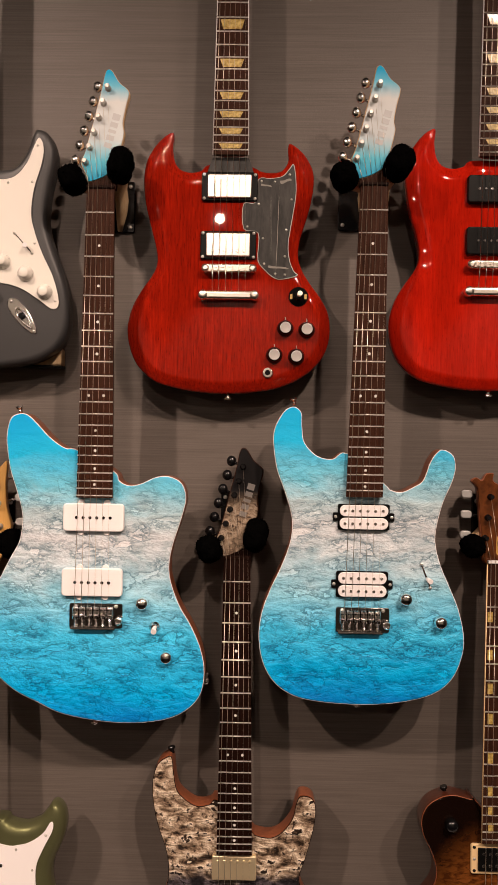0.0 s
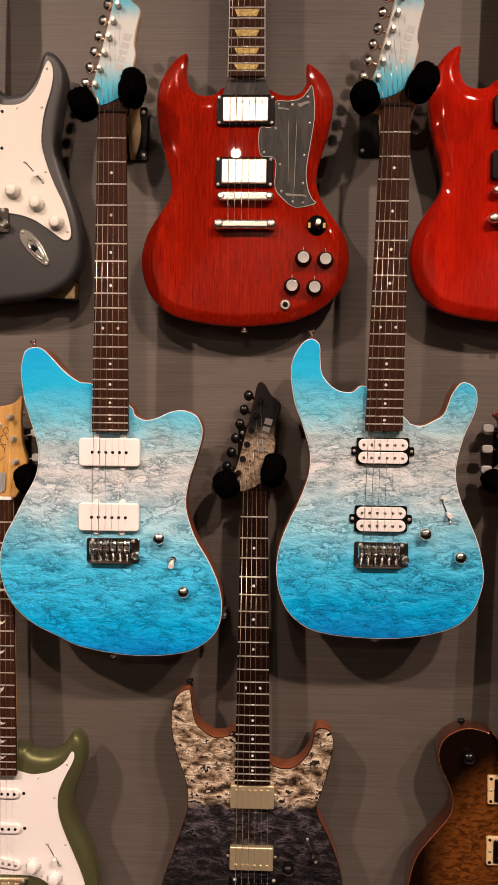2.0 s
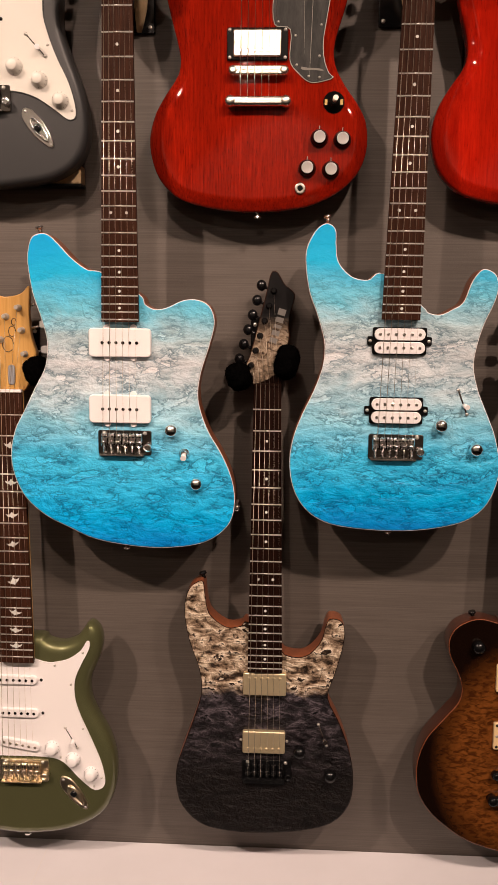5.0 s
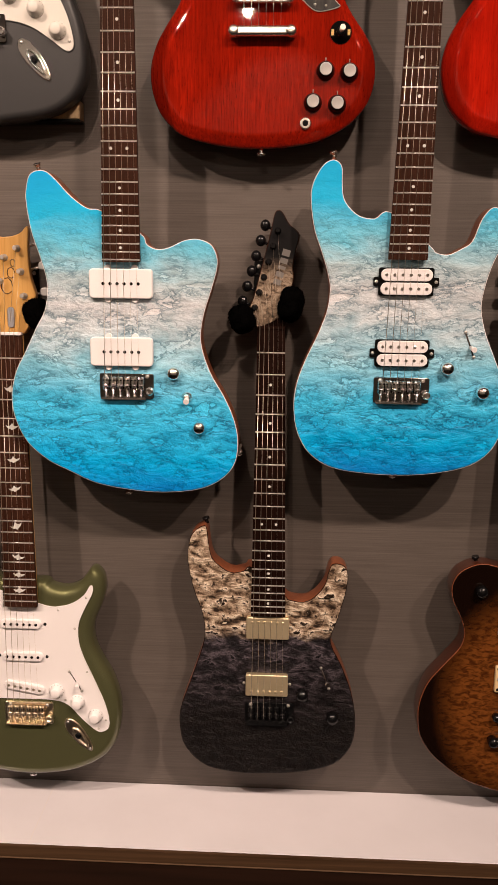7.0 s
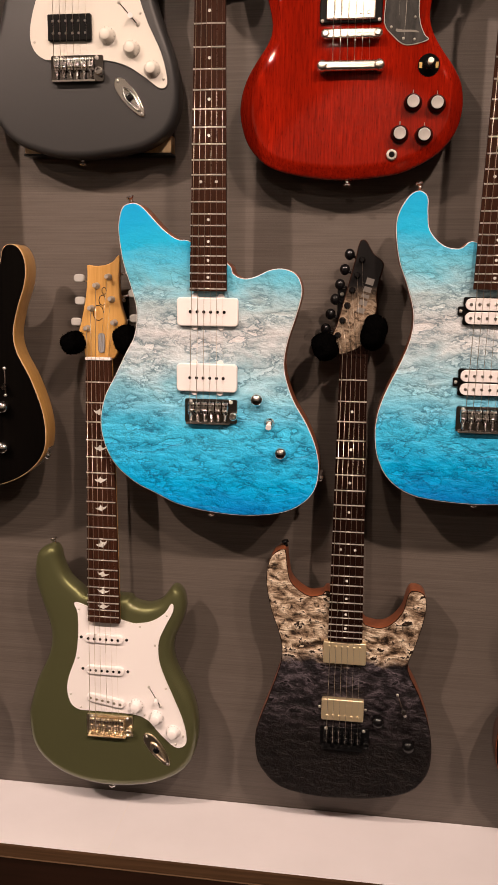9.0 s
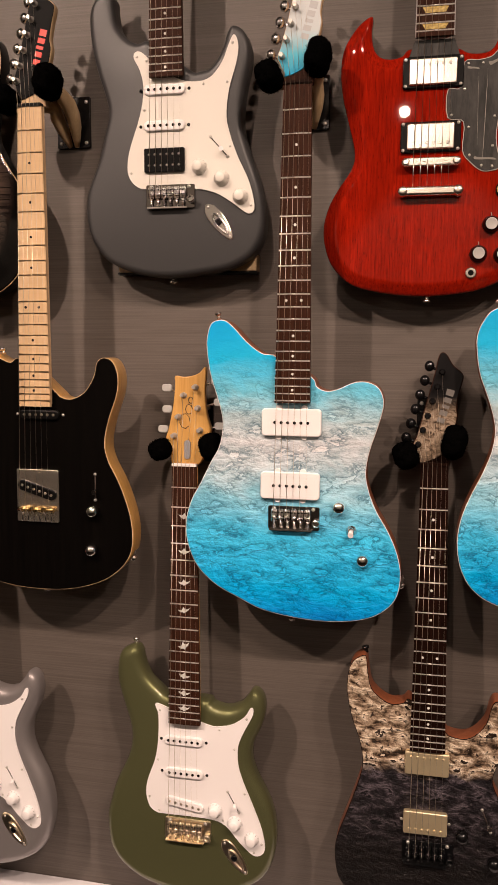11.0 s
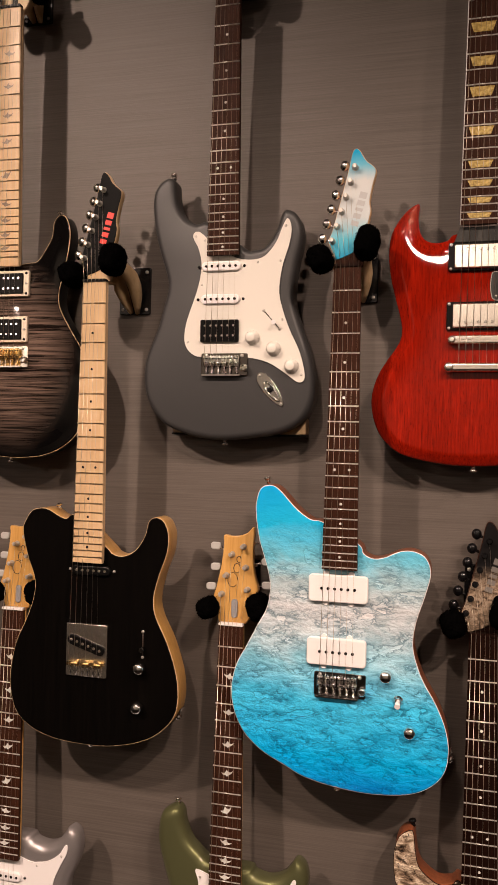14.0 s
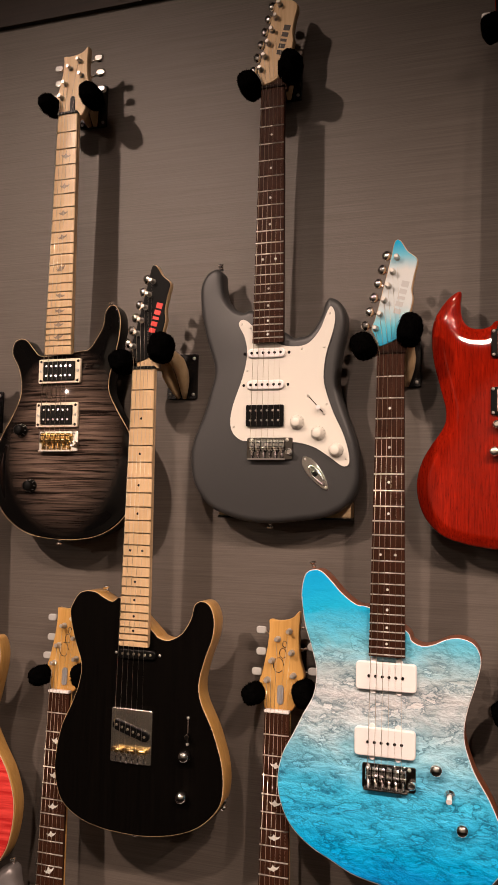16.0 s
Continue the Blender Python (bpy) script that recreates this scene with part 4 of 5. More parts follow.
def hanger(x, y, z, inline, px=0.0, pz=0.06, right=None):
    """Wall hanger: screwed plate and two fleece-wrapped wooden prongs; y is the front of the headstock."""
    root = new("guitar_hanger")
    root.matrix_world = pose(x, 0, z)
    tagged(root, "wooden wall hanger with black plate and fleece-covered arms", "guitar hanger", "guitar hangers")
    p = part("plate", slab(rect(0.060, 0.085, 0.003, px, pz), rounded(-0.0002, -0.006, 0.001)), BLACKMETAL, root, "black screwed wall plate")
    for u in (-0.023, 0.023):
        for s in (-0.034, 0.034):
            share("screw", SCREW[CHROME], p, px + u, -0.006, pz + s, 1.3, 1, 1.3)
    arms = ((-0.045, 0.015, 0.019, 0.021, -25), (0.029, 0.038, 0.0185, 0.026, 12)) if inline else ((-0.043, 0.027, 0.017, 0.017, -20), (0.045, 0.034, 0.018, 0.022, -15))
    if right:
        arms = (arms[0], right)
    for ax_, az, rw, rh, tilt in arms:
        part("arm", bent_arm(px if px >= 0 else 0.010, pz, -1 if ax_ < px else 1, (ax_, y + 0.016, az)), BIRCH, root, "pale wooden hanger prong")
        bm = bmesh.new()
        bmesh.ops.create_icosphere(bm, subdivisions=5, radius=1)
        rot = Matrix.Rotation(radians(tilt), 3, "Y")
        for v in bm.verts:
            d = v.co.normalized()
            k = 1 + 0.10 * noise.noise(d * 2.3 + Vector((x, z, 0))) + 0.07 * noise.noise(d * 17)
            sq = (abs(d.x) ** 2.6 + abs(d.y) ** 2.6 + abs(d.z) ** 2.6) ** (-1 / 2.6)
            c = rot @ Vector((d.x * rw, d.y * 0.030, d.z * rh)) * k * sq
            v.co = c + Vector((ax_, y - 0.004, az))
        for fc in bm.faces:
            fc.smooth = True
        pad = part("pad", bm, FUZZ, root, "black fleece cover")
        fur = bmesh.new()
        rng = random.Random(int(1000 * (x + 5)) + int(az * 1000))
        for _ in range(900):
            d = Vector((rng.gauss(0, 1), rng.gauss(0, 1), rng.gauss(0, 1))).normalized()
            sq = (abs(d.x) ** 2.6 + abs(d.y) ** 2.6 + abs(d.z) ** 2.6) ** (-1 / 2.6)
            base = rot @ Vector((d.x * rw, d.y * 0.030, d.z * rh)) * sq + Vector((ax_, y - 0.004, az))
            out = (d + 0.5 * Vector((rng.gauss(0, 1), rng.gauss(0, 1), rng.gauss(0, 1)))).normalized()
            side = out.orthogonal().normalized() * 0.0005
            va = [fur.verts.new(base - side), fur.verts.new(base + side), fur.verts.new(base + out * rng.uniform(0.0015, 0.0042))]
            fur.faces.new(va)
        tagged(part("fleece", fur, FUZZ, pad), kind="stuff")
    return root


SHORT_HEAD = " ".join("%s,%g" % (p.split(",")[0], 0.84 * float(p.split(",")[1])) for p in THREE_HEAD.split())
SHORT_POSTS = [(x, 0.84 * z, bx, bz) for x, z, bx, bz in THREE_POSTS]
LOW_HEAD = " ".join("%s,%g" % (p.split(",")[0], float(p.split(",")[1]) - 12) for p in INLINE_HEAD.split())
LOW_POSTS = [(x, z - 0.012, bx, bz) for x, z, bx, bz in INLINE_POSTS]
INLINE = dict(inline=True, head=INLINE_HEAD, posts=INLINE_POSTS)
THREE = dict(inline=False, head=THREE_HEAD, posts=THREE_POSTS)

J_OUT = "-122,-346 -135,-352 -141,-370 -142,-392 -136,-432 -125,-467 -117,-497 -116,-519 -121,-546 -135,-572 -153,-608 -169,-639 -177,-675 -173,-711 -156,-747 -125,-775 -89,-793 -51,-810 2,-820 55,-823 108,-817 142,-802 164,-777 170,-742 164,-707 149,-672 129,-638 116,-603 113,-577 118,-546 129,-511 137,-480 136,-462 127,-447 109,-440 89,-442 67,-452 49,-455 34,-448 25,-433 -30,-402 -52,-398 -75,-382 -97,-359 -110,-348"
jm = guitar("electric guitar with blue-to-white ocean fade figured top and white pickups", (-0.221, -0.113, 2.212), 0, J_OUT, 0.654,
       dict(INLINE, top=OCEAN_J, side=MAHOGANY, head_top=OCEAN_HEAD, head_side=MAPLE, neck=ROSEWOOD, board_mat=ROSEWOOD, board=0.474, ink=FAINT_INK, nut=EBONY, bx=-0.003, frets=22,
            pickups=(("soap", -0.004, -0.505), ("soap", -0.005, -0.605)), bridge="trem", bridge_metal=CHROME, saddle_metal=CHROME, horn=(-0.127, -0.345),
            knobs=(("dome", 0.073, -0.636), ("dome", 0.111, -0.718))))
tg = part("switch", turned(bmesh.new(), [(0.0085, 0.0), (0.0085, -0.0015), (0.0055, -0.002), (0.0055, -0.006), (0.004, -0.007)], (0.092, 0, -0.673), 20), CHROME, jm, "small toggle switch")
part("tip", tube(bmesh.new(), (0.092, -0.005, -0.673), (0.0925, -0.018, -0.677), 0.003, 0.0045, 12), WHITE, tg)


def side_jack(root, x, z, turn):
    """Chrome plate with a socket on the body's lower side."""
    bm = box(bmesh.new(), -0.0015, 0.0022, -0.012, 0.012, -0.016, 0.016, 0.001)
    sock = tube(bmesh.new(), (0.001, 0, 0), (0.007, 0, 0), 0.0062, 0.0058, 12)
    for q in (bm, sock):
        bmesh.ops.rotate(q, verts=q.verts, cent=(0, 0, 0), matrix=Matrix.Rotation(radians(turn), 3, "Y"))
        bmesh.ops.translate(q, verts=q.verts, vec=(x, 0.021, z))
    part("socket", sock, CHROME, part("jack_plate", bm, CHROME, root, "chrome jack plate on the side"))


side_jack(jm, 0.1685, -0.760, 22)
S_OUT = "-99,-342 -106,-333 -116,-332 -128,-341 -140,-364 -142,-388 -136,-427 -124,-460 -114,-492 -111,-516 -115,-544 -127,-577 -144,-614 -156,-649 -160,-685 -154,-723 -136,-755 -105,-776 -61,-785 3,-788 60,-783 108,-770 137,-747 152,-713 155,-681 146,-639 132,-605 117,-570 109,-537 111,-510 120,-475 133,-444 138,-423 135,-404 123,-395 112,-396 100,-412 89,-441 74,-452 56,-460 39,-457 29,-447 -28,-402 -51,-411 -75,-406 -94,-386 -98,-362"
guitar("double-cutaway electric guitar with pale blue ocean fade figured top", (0.1975, -0.118, 2.220), 0, S_OUT, 0.660,
       dict(INLINE, top=OCEAN_S, side=MAHOGANY, head_top=OCEAN_HEAD, head_side=MAPLE, neck=ROSEWOOD, board_mat=ROSEWOOD, board=0.474, ink=FAINT_INK, nut=EBONY, bx=-0.0107, frets=24,
            pickups=(("open", -0.0075, -0.505), ("open", -0.0085, -0.608)), bridge="trem", bridge_metal=CHROME, saddle_metal=CHROME, horn=(-0.1145, -0.334), knobs=(("dome", 0.0585, -0.629), ("dome", 0.1115, -0.664)),
            switch=(0.0825, -0.576, 0.0965, -0.612)), (-0.0055, -0.006))
T_OUT = "-115,-393 -127,-410 -132,-429 -122,-471 -107,-512 -109,-545 -122,-583 -140,-622 -150,-669 -150,-707 -137,-747 -105,-772 -62,-785 -10,-789 39,-787 88,-776 125,-758 153,-729 162,-697 158,-654 141,-604 120,-562 115,-532 123,-495 137,-454 139,-423 130,-401 115,-395 103,-403 97,-426 81,-451 58,-463 39,-460 28,-450 -30,-399 -50,-404 -67,-398 -82,-390 -98,-388"
tele = guitar("black open-grain single-cutaway electric guitar with maple neck", (-0.650, -0.118, 2.200), 0, T_OUT, 0.648,
              dict(INLINE, top=BLACK_ASH, side=AMBER, binding=MAPLE, head_top=BLACKFACE, head_side=MAPLE, neck=MAPLE, board_mat=MAPLE, board=0.476, ink=RED_INK, nut=BLACK, dot=BLACK, bx=-0.003, frets=22,
                   pickups=(("lipstick", 0.002, -0.490),), horn=(-0.072, -0.391), knobs=(("dome", 0.095, -0.648), ("dome", 0.092, -0.714)), switch=(0.098, -0.587, 0.098, -0.630), switch_tip=CHROME))
side_jack(tele, 0.1535, -0.729, 35)
plate = part("bridge", slab(rect(0.076, 0.090, 0.003, -0.004, -0.627), rounded(0.001, -0.0045, 0.001)), NICKEL, tele, "chrome bridge plate with brass saddles")
bm = slab(rect(0.070, 0.018, 0.008), rounded(-0.003, -0.0085, 0.002))
bmesh.ops.rotate(bm, verts=bm.verts, cent=(0, 0, 0), matrix=Matrix.Rotation(radians(17), 3, "Y"))
bmesh.ops.translate(bm, verts=bm.verts, vec=(-0.004, 0, -0.617))
bridge_pickup = part("pickup", bm, BLACK, plate, "slanted black bridge pickup")
for k in range(6):
    share("pole_piece", POLE[STEEL], bridge_pickup, -0.004 + (k - 2.5) * 0.0104, -0.0085, -0.617 - (k - 2.5) * 0.0104 * 0.305)
for k in range(3):
    part("saddle", tube(bmesh.new(), (-0.004 + (k - 1) * 0.0215 - 0.0102, -0.011, -0.649), (-0.004 + (k - 1) * 0.0215 + 0.0102, -0.011, -0.649), 0.0042, n=12), BRASS, plate)
for k in range(6):
    part("saddle_screw", tube(bmesh.new(), (-0.004 + (k - 2.5) * 0.0104, -0.009, -0.650), (-0.004 + (k - 2.5) * 0.0104, -0.009, -0.670), 0.0013, n=6), CHROME, plate)

SG_OUT = "-93,-407 -108,-413 -125,-432 -137,-456 -140,-488 -136,-524 -127,-560 -118,-596 -117,-618 -124,-636 -140,-659 -155,-686 -163,-718 -160,-750 -147,-781 -120,-806 -84,-818 -38,-825 2,-826 43,-823 83,-815 123,-795 150,-768 162,-736 161,-700 149,-673 130,-647 116,-624 110,-602 113,-575 124,-539 132,-503 133,-471 123,-447 109,-431 94,-422 91,-433 92,-449 85,-463 73,-469 51,-468 28,-459 -33,-457 -48,-467 -66,-470 -82,-465 -91,-451 -94,-429"
SG_GUARD = "44,-484 65,-482 83,-478 94,-466 100,-459 104,-477 105,-508 100,-544 94,-585 96,-611 103,-629 109,-636 90,-642 74,-642 58,-630 45,-612 45,-570 22,-563 21,-523 40,-520"
BEVEL = [(0, 0.012), (0.0006, 0.0100), (0.002, 0.0085), (0.005, 0.0068), (0.013, 0.0024), (0.0165, 0.0009), (0.019, 0.0002), (0.022, 0.0)]
SG_BASE = dict(inline=False, head=BOOK_HEAD, posts=[(s * 0.022, 0.145 - 0.042 * k, s * 0.030, 0) for s in (-1, 1) for k in range(3)], thick=0.034, profile=BEVEL, back_round=0.006, neck=CHERRY, board_mat=ROSEWOOD, head_side=CHERRY, head_top=BLACK, board=0.449,
               inlay="trapezoid", neck_binding=WHITE, bridge="bar", bridge_metal=NICKEL, behind=0.036, button=WHITE, truss=BLACK)
sg = guitar("cherry red mahogany double-horn guitar with dark pickguard", (-0.024, -0.070, 2.730), 0, SG_OUT, 0.628,
            dict(SG_BASE, side=CHERRY, guard=SG_GUARD, guard_edge=GUARDEDGE, guard_mat=GREYPLASTIC, guard_label="scuffed dark grey half pickguard", pickups=(("nickel", -0.001, -0.497), ("nickel", -0.002, -0.590)),
                 knobs=[("reflector", x, z) for x, z in ((0.091, -0.721), (0.125, -0.723), (0.074, -0.764), (0.109, -0.766))]))
for name, x, z, w, h, tilt in (("scratch", 0.0765, -0.560, 0.0009, 0.128, 1.5), ("scratch", 0.0655, -0.548, 0.0005, 0.090, -1.0), ("tape_residue", 0.078, -0.624, 0.030, 0.0035, 4), ("tape_residue", 0.088, -0.486, 0.017, 0.005, -18), ("tape_residue", 0.057, -0.4935, 0.016, 0.003, 8)):
    bm = slab(spline(" ".join("%.2f,%.2f" % (1000 * a * w * (1 + 0.12 * math.sin(9 * k)), 1000 * b * h * (1 + 0.25 * math.cos(7 * k))) for k, (a, b) in enumerate(((-0.5, -0.4), (-0.2, -0.5), (0.15, -0.35), (0.5, -0.5), (0.48, 0.4), (0.1, 0.5), (-0.25, 0.35), (-0.5, 0.5)))), 3), [(0, -0.0020), (0, -0.00235)])
    bmesh.ops.rotate(bm, verts=bm.verts, cent=(0, 0, 0), matrix=Matrix.Rotation(radians(tilt), 3, "Y"))
    bmesh.ops.translate(bm, verts=bm.verts, vec=(x, 0, z))
    part(name, bm, SCUFF, sg)
sw = part("switch", turned(bmesh.new(), [(0.0155, 0), (0.0155, -0.001), (0.006, -0.0012), (0.006, -0.008), (0.0045, -0.0095)], (0.111, 0, -0.670), 22), BLACK, sg, "black toggle switch washer")
part("nut", turned(bmesh.new(), [(0.0065, -0.001), (0.0065, -0.004), (0.0045, -0.005)], (0.111, 0, -0.670), 6), CHROME, sw)
part("lever", tube(bmesh.new(), (0.111, -0.004, -0.670), (0.113, -0.018, -0.667), 0.003, 0.004, 12), CREAM, sw)
for s in (-1, 1):
    part("label_mark", box(bmesh.new(), 0.111 + s * 0.0115 - 0.002, 0.111 + s * 0.0115 + 0.002, -0.0015, -0.0008, -0.674, -0.666), BRASS, sw)
j = part("jack", turned(bmesh.new(), [(0.0085, 0), (0.0085, -0.002), (0.007, -0.003)], (0.064, 0, -0.792), 18), NICKEL, sg)
part("socket", turned(bmesh.new(), [(0.0042, -0.0025), (0.0042, -0.0034)], (0.064, 0, -0.792), 14), BLACK, j)
part("neck_joint_plate", slab([(-0.029, -0.4505), (0.029, -0.4505), (0.037, -0.474), (-0.037, -0.474)], [(0, 0.001), (0, -0.0030), (0.0008, -0.0036)]), GREYPLASTIC, sg, "grey plastic cover at the neck joint")
guitar("bright cherry double-horn guitar with black soapbar pickups", (0.396, -0.070, 2.741), 0, SG_OUT, 0.628,
       dict(SG_BASE, side=CHERRY_BRIGHT, neck=CHERRY_BRIGHT, board=0.458, pickups=(("soapbar", -0.001, -0.508), ("soapbar", -0.002, -0.590))), (0.0, 0.0))

G_OUT = "-107,-311 -125,-322 -135,-346 -132,-392 -122,-436 -109,-476 -105,-501 -112,-530 -124,-574 -142,-618 -147,-652 -141,-692 -119,-727 -93,-745 -48,-759 -1,-763 51,-758 101,-749 137,-728 154,-698 156,-661 149,-620 132,-574 120,-536 118,-509 122,-471 130,-434 130,-406 119,-383 102,-376 93,-388 86,-410 68,-436 49,-441 33,-438 -30,-392 -53,-393 -72,-384 -88,-364 -93,-339 -95,-319"
G_GUARD = "-59,-418 -48,-440 -43,-469 -50,-508 -67,-557 -72,-587 -67,-607 -53,-620 -34,-623 37,-624 76,-632 105,-649 128,-665 140,-662 141,-646 132,-613 114,-575 102,-542 96,-513 100,-474 111,-437 115,-413 112,-397 105,-392 97,-407 87,-431 68,-453 43,-458 13,-451 -26,-424 -44,-409 -55,-408"
guitar("satin grey double-cutaway guitar with aged white pickguard", (-0.437, -0.078, 2.700), 0.8, G_OUT, 0.632,
       dict(INLINE, side=GREY_PAINT, round=0.011, neck=ROSEWOOD, board_mat=ROSEWOOD, head_side=MAPLE, head_top=MAPLE, ink=DARK_INK, nut=EBONY, board=0.452, guard=G_GUARD, guard_edge=GREY_PAINT, guard_mat=MINT, bx=-0.002,
            pickups=(("single", -0.006, -0.469), ("single", -0.007, -0.5245), ("black", -0.007, -0.578)), bridge="trem", bridge_metal=CHROME, saddle_metal=CHROME, horn=(-0.101, -0.310), switch=(0.069, -0.545, 0.097, -0.576),
            knobs=(("mint", 0.050, -0.590), ("mint", 0.087, -0.609), ("mint", 0.118, -0.638)), jack=(0.083, -0.677)))
P_OUT = "95,-369 108,-374 116,-398 114,-431 104,-476 97,-507 99,-534 118,-569 144,-611 159,-662 155,-715 140,-755 112,-782 75,-798 30,-804 -14,-803 -55,-797 -92,-780 -122,-752 -138,-715 -143,-665 -130,-615 -108,-575 -92,-540 -90,-510 -98,-480 -112,-455 -112,-437 -105,-427 -92,-424 -79,-430 -65,-446 -43,-460 31,-453 52,-450 66,-433 80,-408 84,-382"
guitar("charcoal flame-top guitar with cream pickup frames and maple neck", (-0.841, -0.088, 2.701), 0, P_OUT, 0.620,
       dict(THREE, head=SHORT_HEAD, posts=SHORT_POSTS, carve=CARVE, inlay_mat="dark", top=CHARCOAL, side=BLACK, binding=MAPLE, neck=MAPLE, board_mat=MAPLE, head_side=MAPLE, head_top=MAPLE, ink=DARK_INK, truss=BLACK, nut=BLACK, board=0.462, inlay="wing", horn=(0.092, -0.371), button=CHROME,
            pickups=(("framed", 0.001, -0.492), ("framed", -0.001, -0.574)), bridge="trem", bridge_metal=NICKEL, saddle_metal=BRASS, knobs=(("clear", -0.078, -0.602), ("clear", -0.053, -0.706))))
B_OUT = "-103,-316 -120,-327 -128,-348 -129,-380 -120,-423 -106,-462 -101,-496 -106,-527 -124,-583 -141,-634 -142,-671 -132,-706 -98,-738 -45,-749 8,-749 66,-743 118,-727 145,-695 152,-653 145,-603 127,-553 110,-519 107,-499 118,-465 129,-421 131,-391 123,-377 107,-375 100,-387 94,-411 78,-432 60,-441 37,-438 28,-430 -24,-385 -38,-391 -57,-394 -75,-385 -90,-369 -96,-340 -98,-323"
guitar("double-cutaway guitar with burl top fading to black and gold pickups", (-0.004, -0.062, 1.640), -2.2, B_OUT, 0.634,
       dict(INLINE, head=LOW_HEAD, posts=LOW_POSTS, top=BURL, side=MAHOGANY, binding=EBONY, head_top=BURL_HEAD, head_side=ROSEWOOD, neck=EBONY, board_mat=EBONY, ink=GREY_INK, nut=EBONY, board=0.463, metal=BLACKMETAL, bx=0.004, frets=24,
            pickups=(("gold", 0.003, -0.485), ("gold", 0.003, -0.585)), bridge="trem", bridge_metal=BLACKMETAL, horn=(-0.100, -0.318), knobs=(("blackdome", 0.062, -0.601), ("blackdome", 0.113, -0.640)), switch=(0.092, -0.554, 0.106, -0.590), switch_tip=CHROME))
GR_OUT = "-87,-317 -108,-326 -117,-345 -118,-380 -107,-420 -95,-457 -92,-488 -99,-520 -119,-564 -132,-608 -136,-637 -130,-681 -109,-713 -71,-738 -22,-751 30,-752 85,-743 131,-722 156,-695 168,-656 168,-614 157,-573 134,-530 125,-502 127,-472 140,-441 146,-415 143,-392 133,-379 123,-378 115,-389 102,-404 80,-413 56,-409 44,-400 -21,-399 -42,-387 -61,-369 -72,-344 -76,-326"
GR_GUARD = "-50,-414 -45,-434 -45,-475 -50,-512 -63,-550 -66,-576 -59,-599 -46,-608 -30,-609 46,-609 76,-617 100,-642 125,-663 140,-661 146,-648 140,-616 124,-576 106,-535 97,-505 97,-474 107,-448 120,-422 122,-409 117,-407 107,-423 88,-437 68,-443 44,-443 -20,-422"
STRAT3 = dict(THREE, round=0.017, neck=AMBER, board_mat=ROSEWOOD, head_side=AMBER, ink=DARK_INK, truss=mat("grey_truss_cover", (0.25, 0.25, 0.26), 0.4), board=0.442, inlay="wing", guard=GR_GUARD, guard_mat=WHITE, guard_label="white three-ply pickguard", bx=0.006, horn=(-0.092, -0.319), button=BUTTON,
              pickups=(("single", 0.001, -0.475), ("single", 0.003, -0.532), ("slant", 0.004, -0.587)), bridge="trem", bridge_metal=PALEGOLD, switch=(0.080, -0.557, 0.100, -0.591),
              knobs=(("white", 0.058, -0.592), ("white", 0.093, -0.611), ("white", 0.123, -0.635)), jack=(0.094, -0.672), jack_metal=PALEGOLD)
guitar("olive green metallic guitar with white pickguard", (-0.411, -0.066, 1.625), -2.4, GR_OUT, 0.630, dict(STRAT3, side=OLIVE_PAINT), (-0.006, -0.001))
guitar("silver metallic guitar with white pickguard", (-0.822, -0.066, 1.621), -2.4, GR_OUT, 0.630, dict(STRAT3, side=SILVER_PAINT), (-0.006, -0.001))
L_OUT = "-35,-374 -63,-368 -85,-373 -104,-386 -113,-407 -110,-431 -97,-458 -89,-485 -94,-510 -114,-536 -142,-572 -155,-608 -157,-639 -151,-672 -127,-707 -82,-742 -44,-758 -5,-766 40,-760 85,-742 128,-707 151,-672 157,-639 155,-608 142,-572 114,-536 98,-510 94,-485 100,-465 102,-445 90,-435 65,-450 45,-455 28,-440 -28,-375"
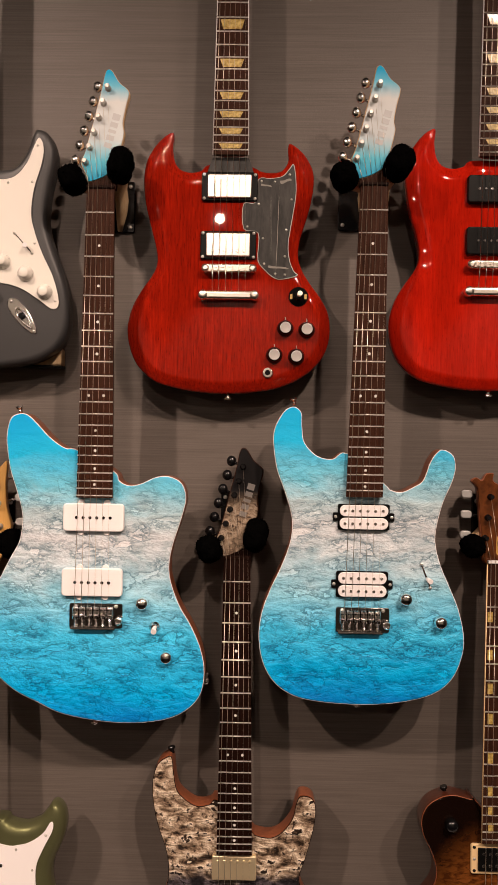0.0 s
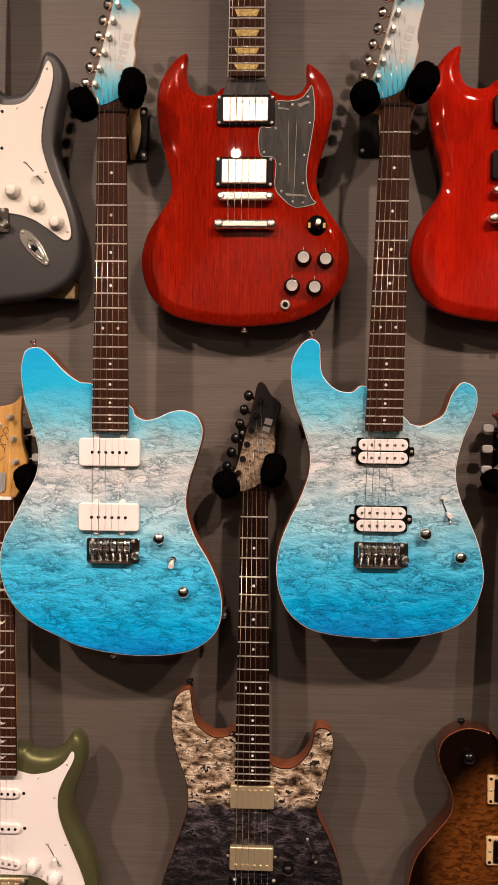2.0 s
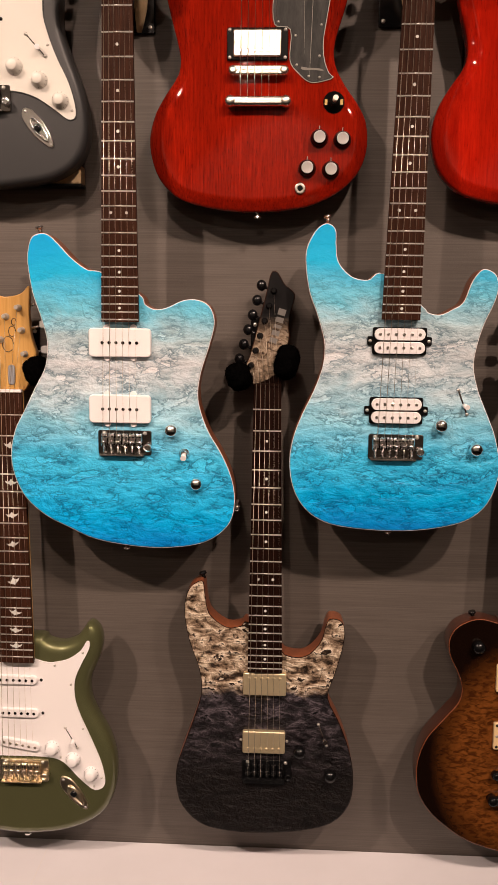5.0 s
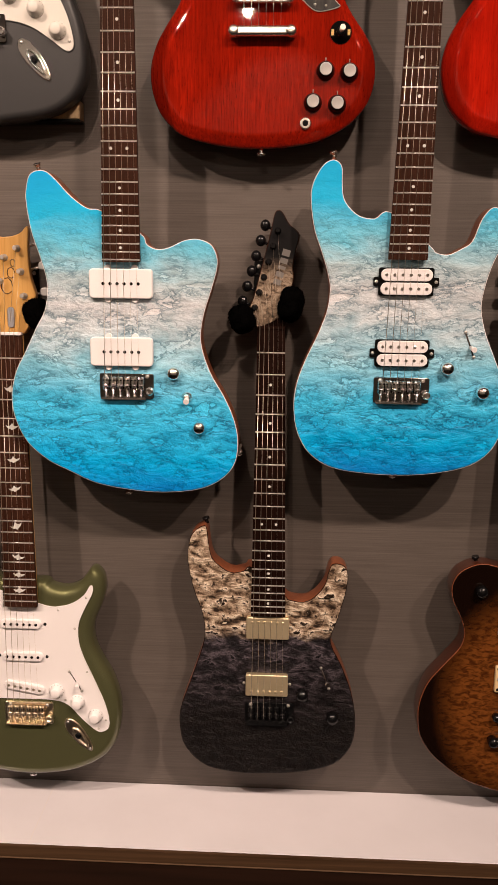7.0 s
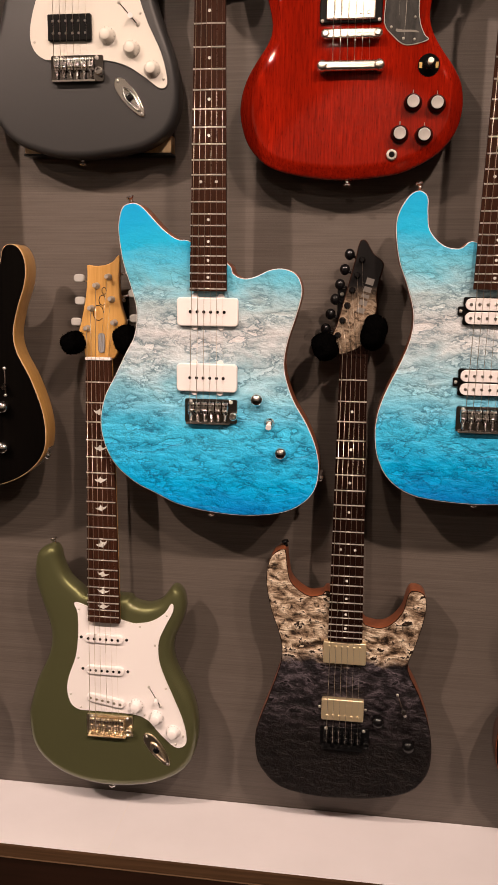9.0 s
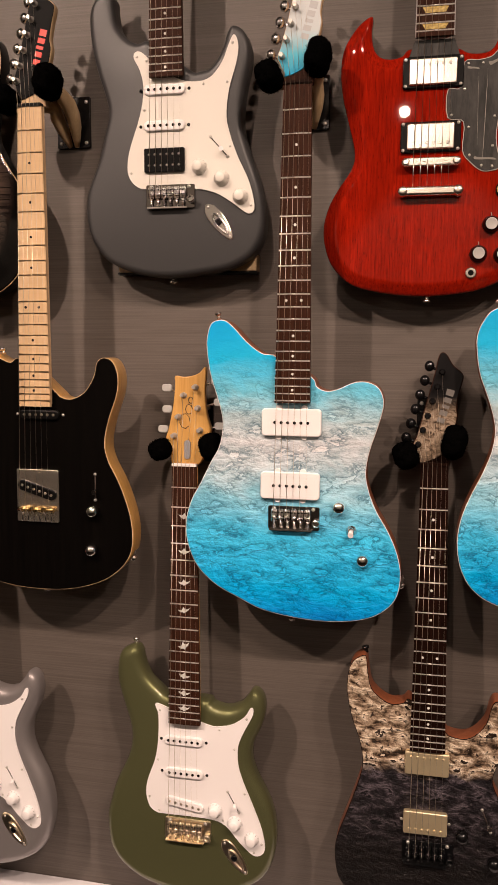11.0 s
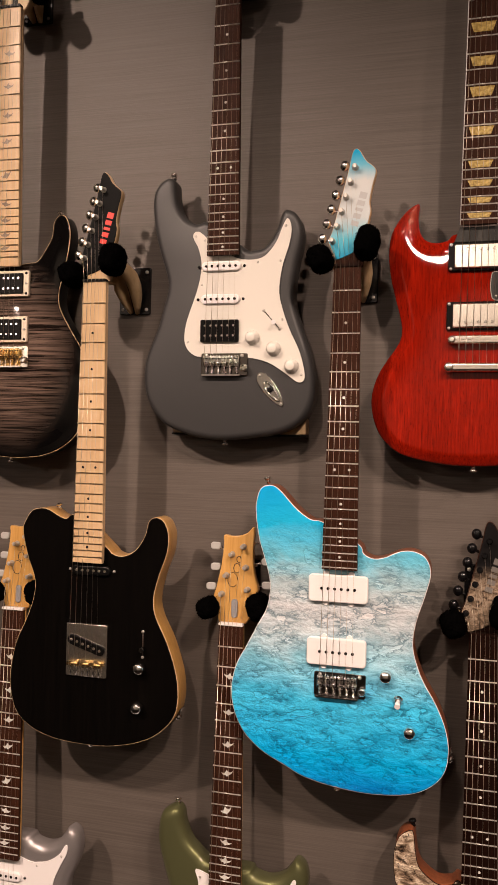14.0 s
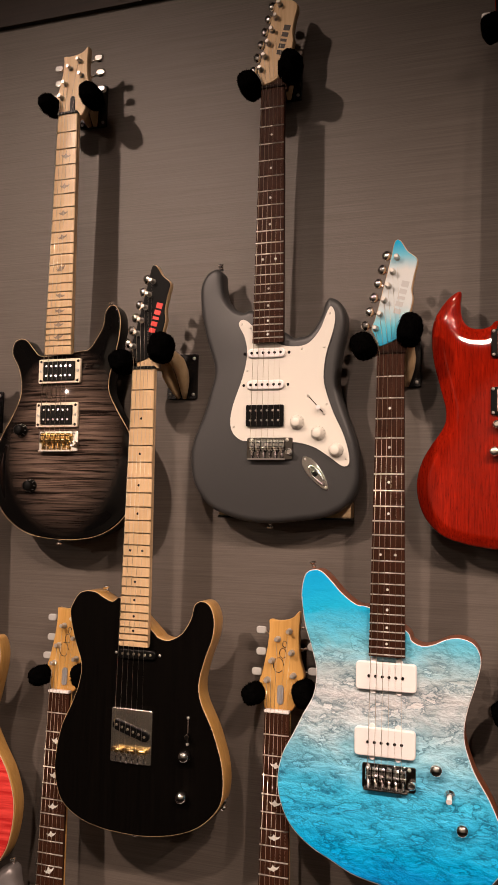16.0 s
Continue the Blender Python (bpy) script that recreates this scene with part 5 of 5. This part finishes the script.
guitar("brown sunburst quilted-top single-cutaway guitar with ivory pickup frames", (0.415, -0.062, 1.640), -2.2, L_OUT, 0.628,
       dict(inline=False, head=SCROLL_HEAD, posts=[(s * (0.014 + 0.004 * k), 0.105 - 0.033 * k, s * (0.034 - 0.003 * k), 0.004) for s in (-1, 1) for k in range(3)], top=SUNBURST, side=DARKSIDE, binding=MAHOGANY, thick=0.042, neck=MAHOGANY, board_mat=ROSEWOOD,
            head_side=MAHOGANY, head_top=SUNHEAD, truss=AMBER, ink=PEARLGOLD, board=0.437, inlay="side", nut=WHITE, button=BUTTON, horn=(-0.079, -0.372), metal=BLACKMETAL, neck_binding=IVORY,
            frames_of=IVORY, pickups=(("framed", 0.001, -0.464), ("framed", 0.001, -0.562)), bridge="bar", bridge_metal=BLACKMETAL, behind=0.03, knobs=(("blackdome", -0.074, -0.412),)), (-0.007, 0.0))
guitar("red quilted-top guitar with natural wooden sides", (-1.052, -0.108, 2.085), 0, P_OUT, 0.620,
       dict(THREE, carve=CARVE, top=REDQUILT, side=AMBER, binding=MAPLE, neck=MAHOGANY, board_mat=ROSEWOOD, head_side=MAHOGANY, ink=DARK_INK, board=0.462, bridge="trem", pickups=(("framed", 0.001, -0.492), ("framed", -0.001, -0.574))))

for hx, hy, hz, inline, *side in ((-0.221, -0.113, 2.212, True, 0.004, 0.006), (0.1975, -0.118, 2.220, True, -0.013, 0.006, (0.038, 0.036, 0.021, 0.026, 30)), (-0.650, -0.118, 2.200, True, 0.021, 0.006), (-0.437, -0.078, 2.700, True), (-0.004, -0.062, 1.640, True),
                           (-0.841, -0.088, 2.701, False), (-0.411, -0.066, 1.625, False), (-0.822, -0.066, 1.621, False), (0.415, -0.062, 1.640, False), (-0.024, -0.070, 2.730, False), (0.393, -0.070, 2.732, False), (-1.052, -0.108, 2.085, False)):
    hanger(hx, hy, hz, inline, *side)


def spacer(x0, x1, z0, z1):
    root = new("body_rest")
    root.matrix_world = pose(0.5 * (x0 + x1), 0, z0)
    tagged(root, "wooden body rest with black underside behind the guitar", "guitar rest", "body rests")
    w = (x1 - x0) / 2
    part("block", box(bmesh.new(), -w, w, -0.030, -0.0005, 0.004, z1 - z0, 0.0015), BIRCH, root)
    part("underside", box(bmesh.new(), -w - 0.001, w + 0.001, -0.032, -0.0005, 0.0, 0.0038, 0.0008), BLACK, root)


spacer(-0.541, -0.301, 1.945, 1.977)
spacer(-0.945, -0.705, 1.945, 1.977)
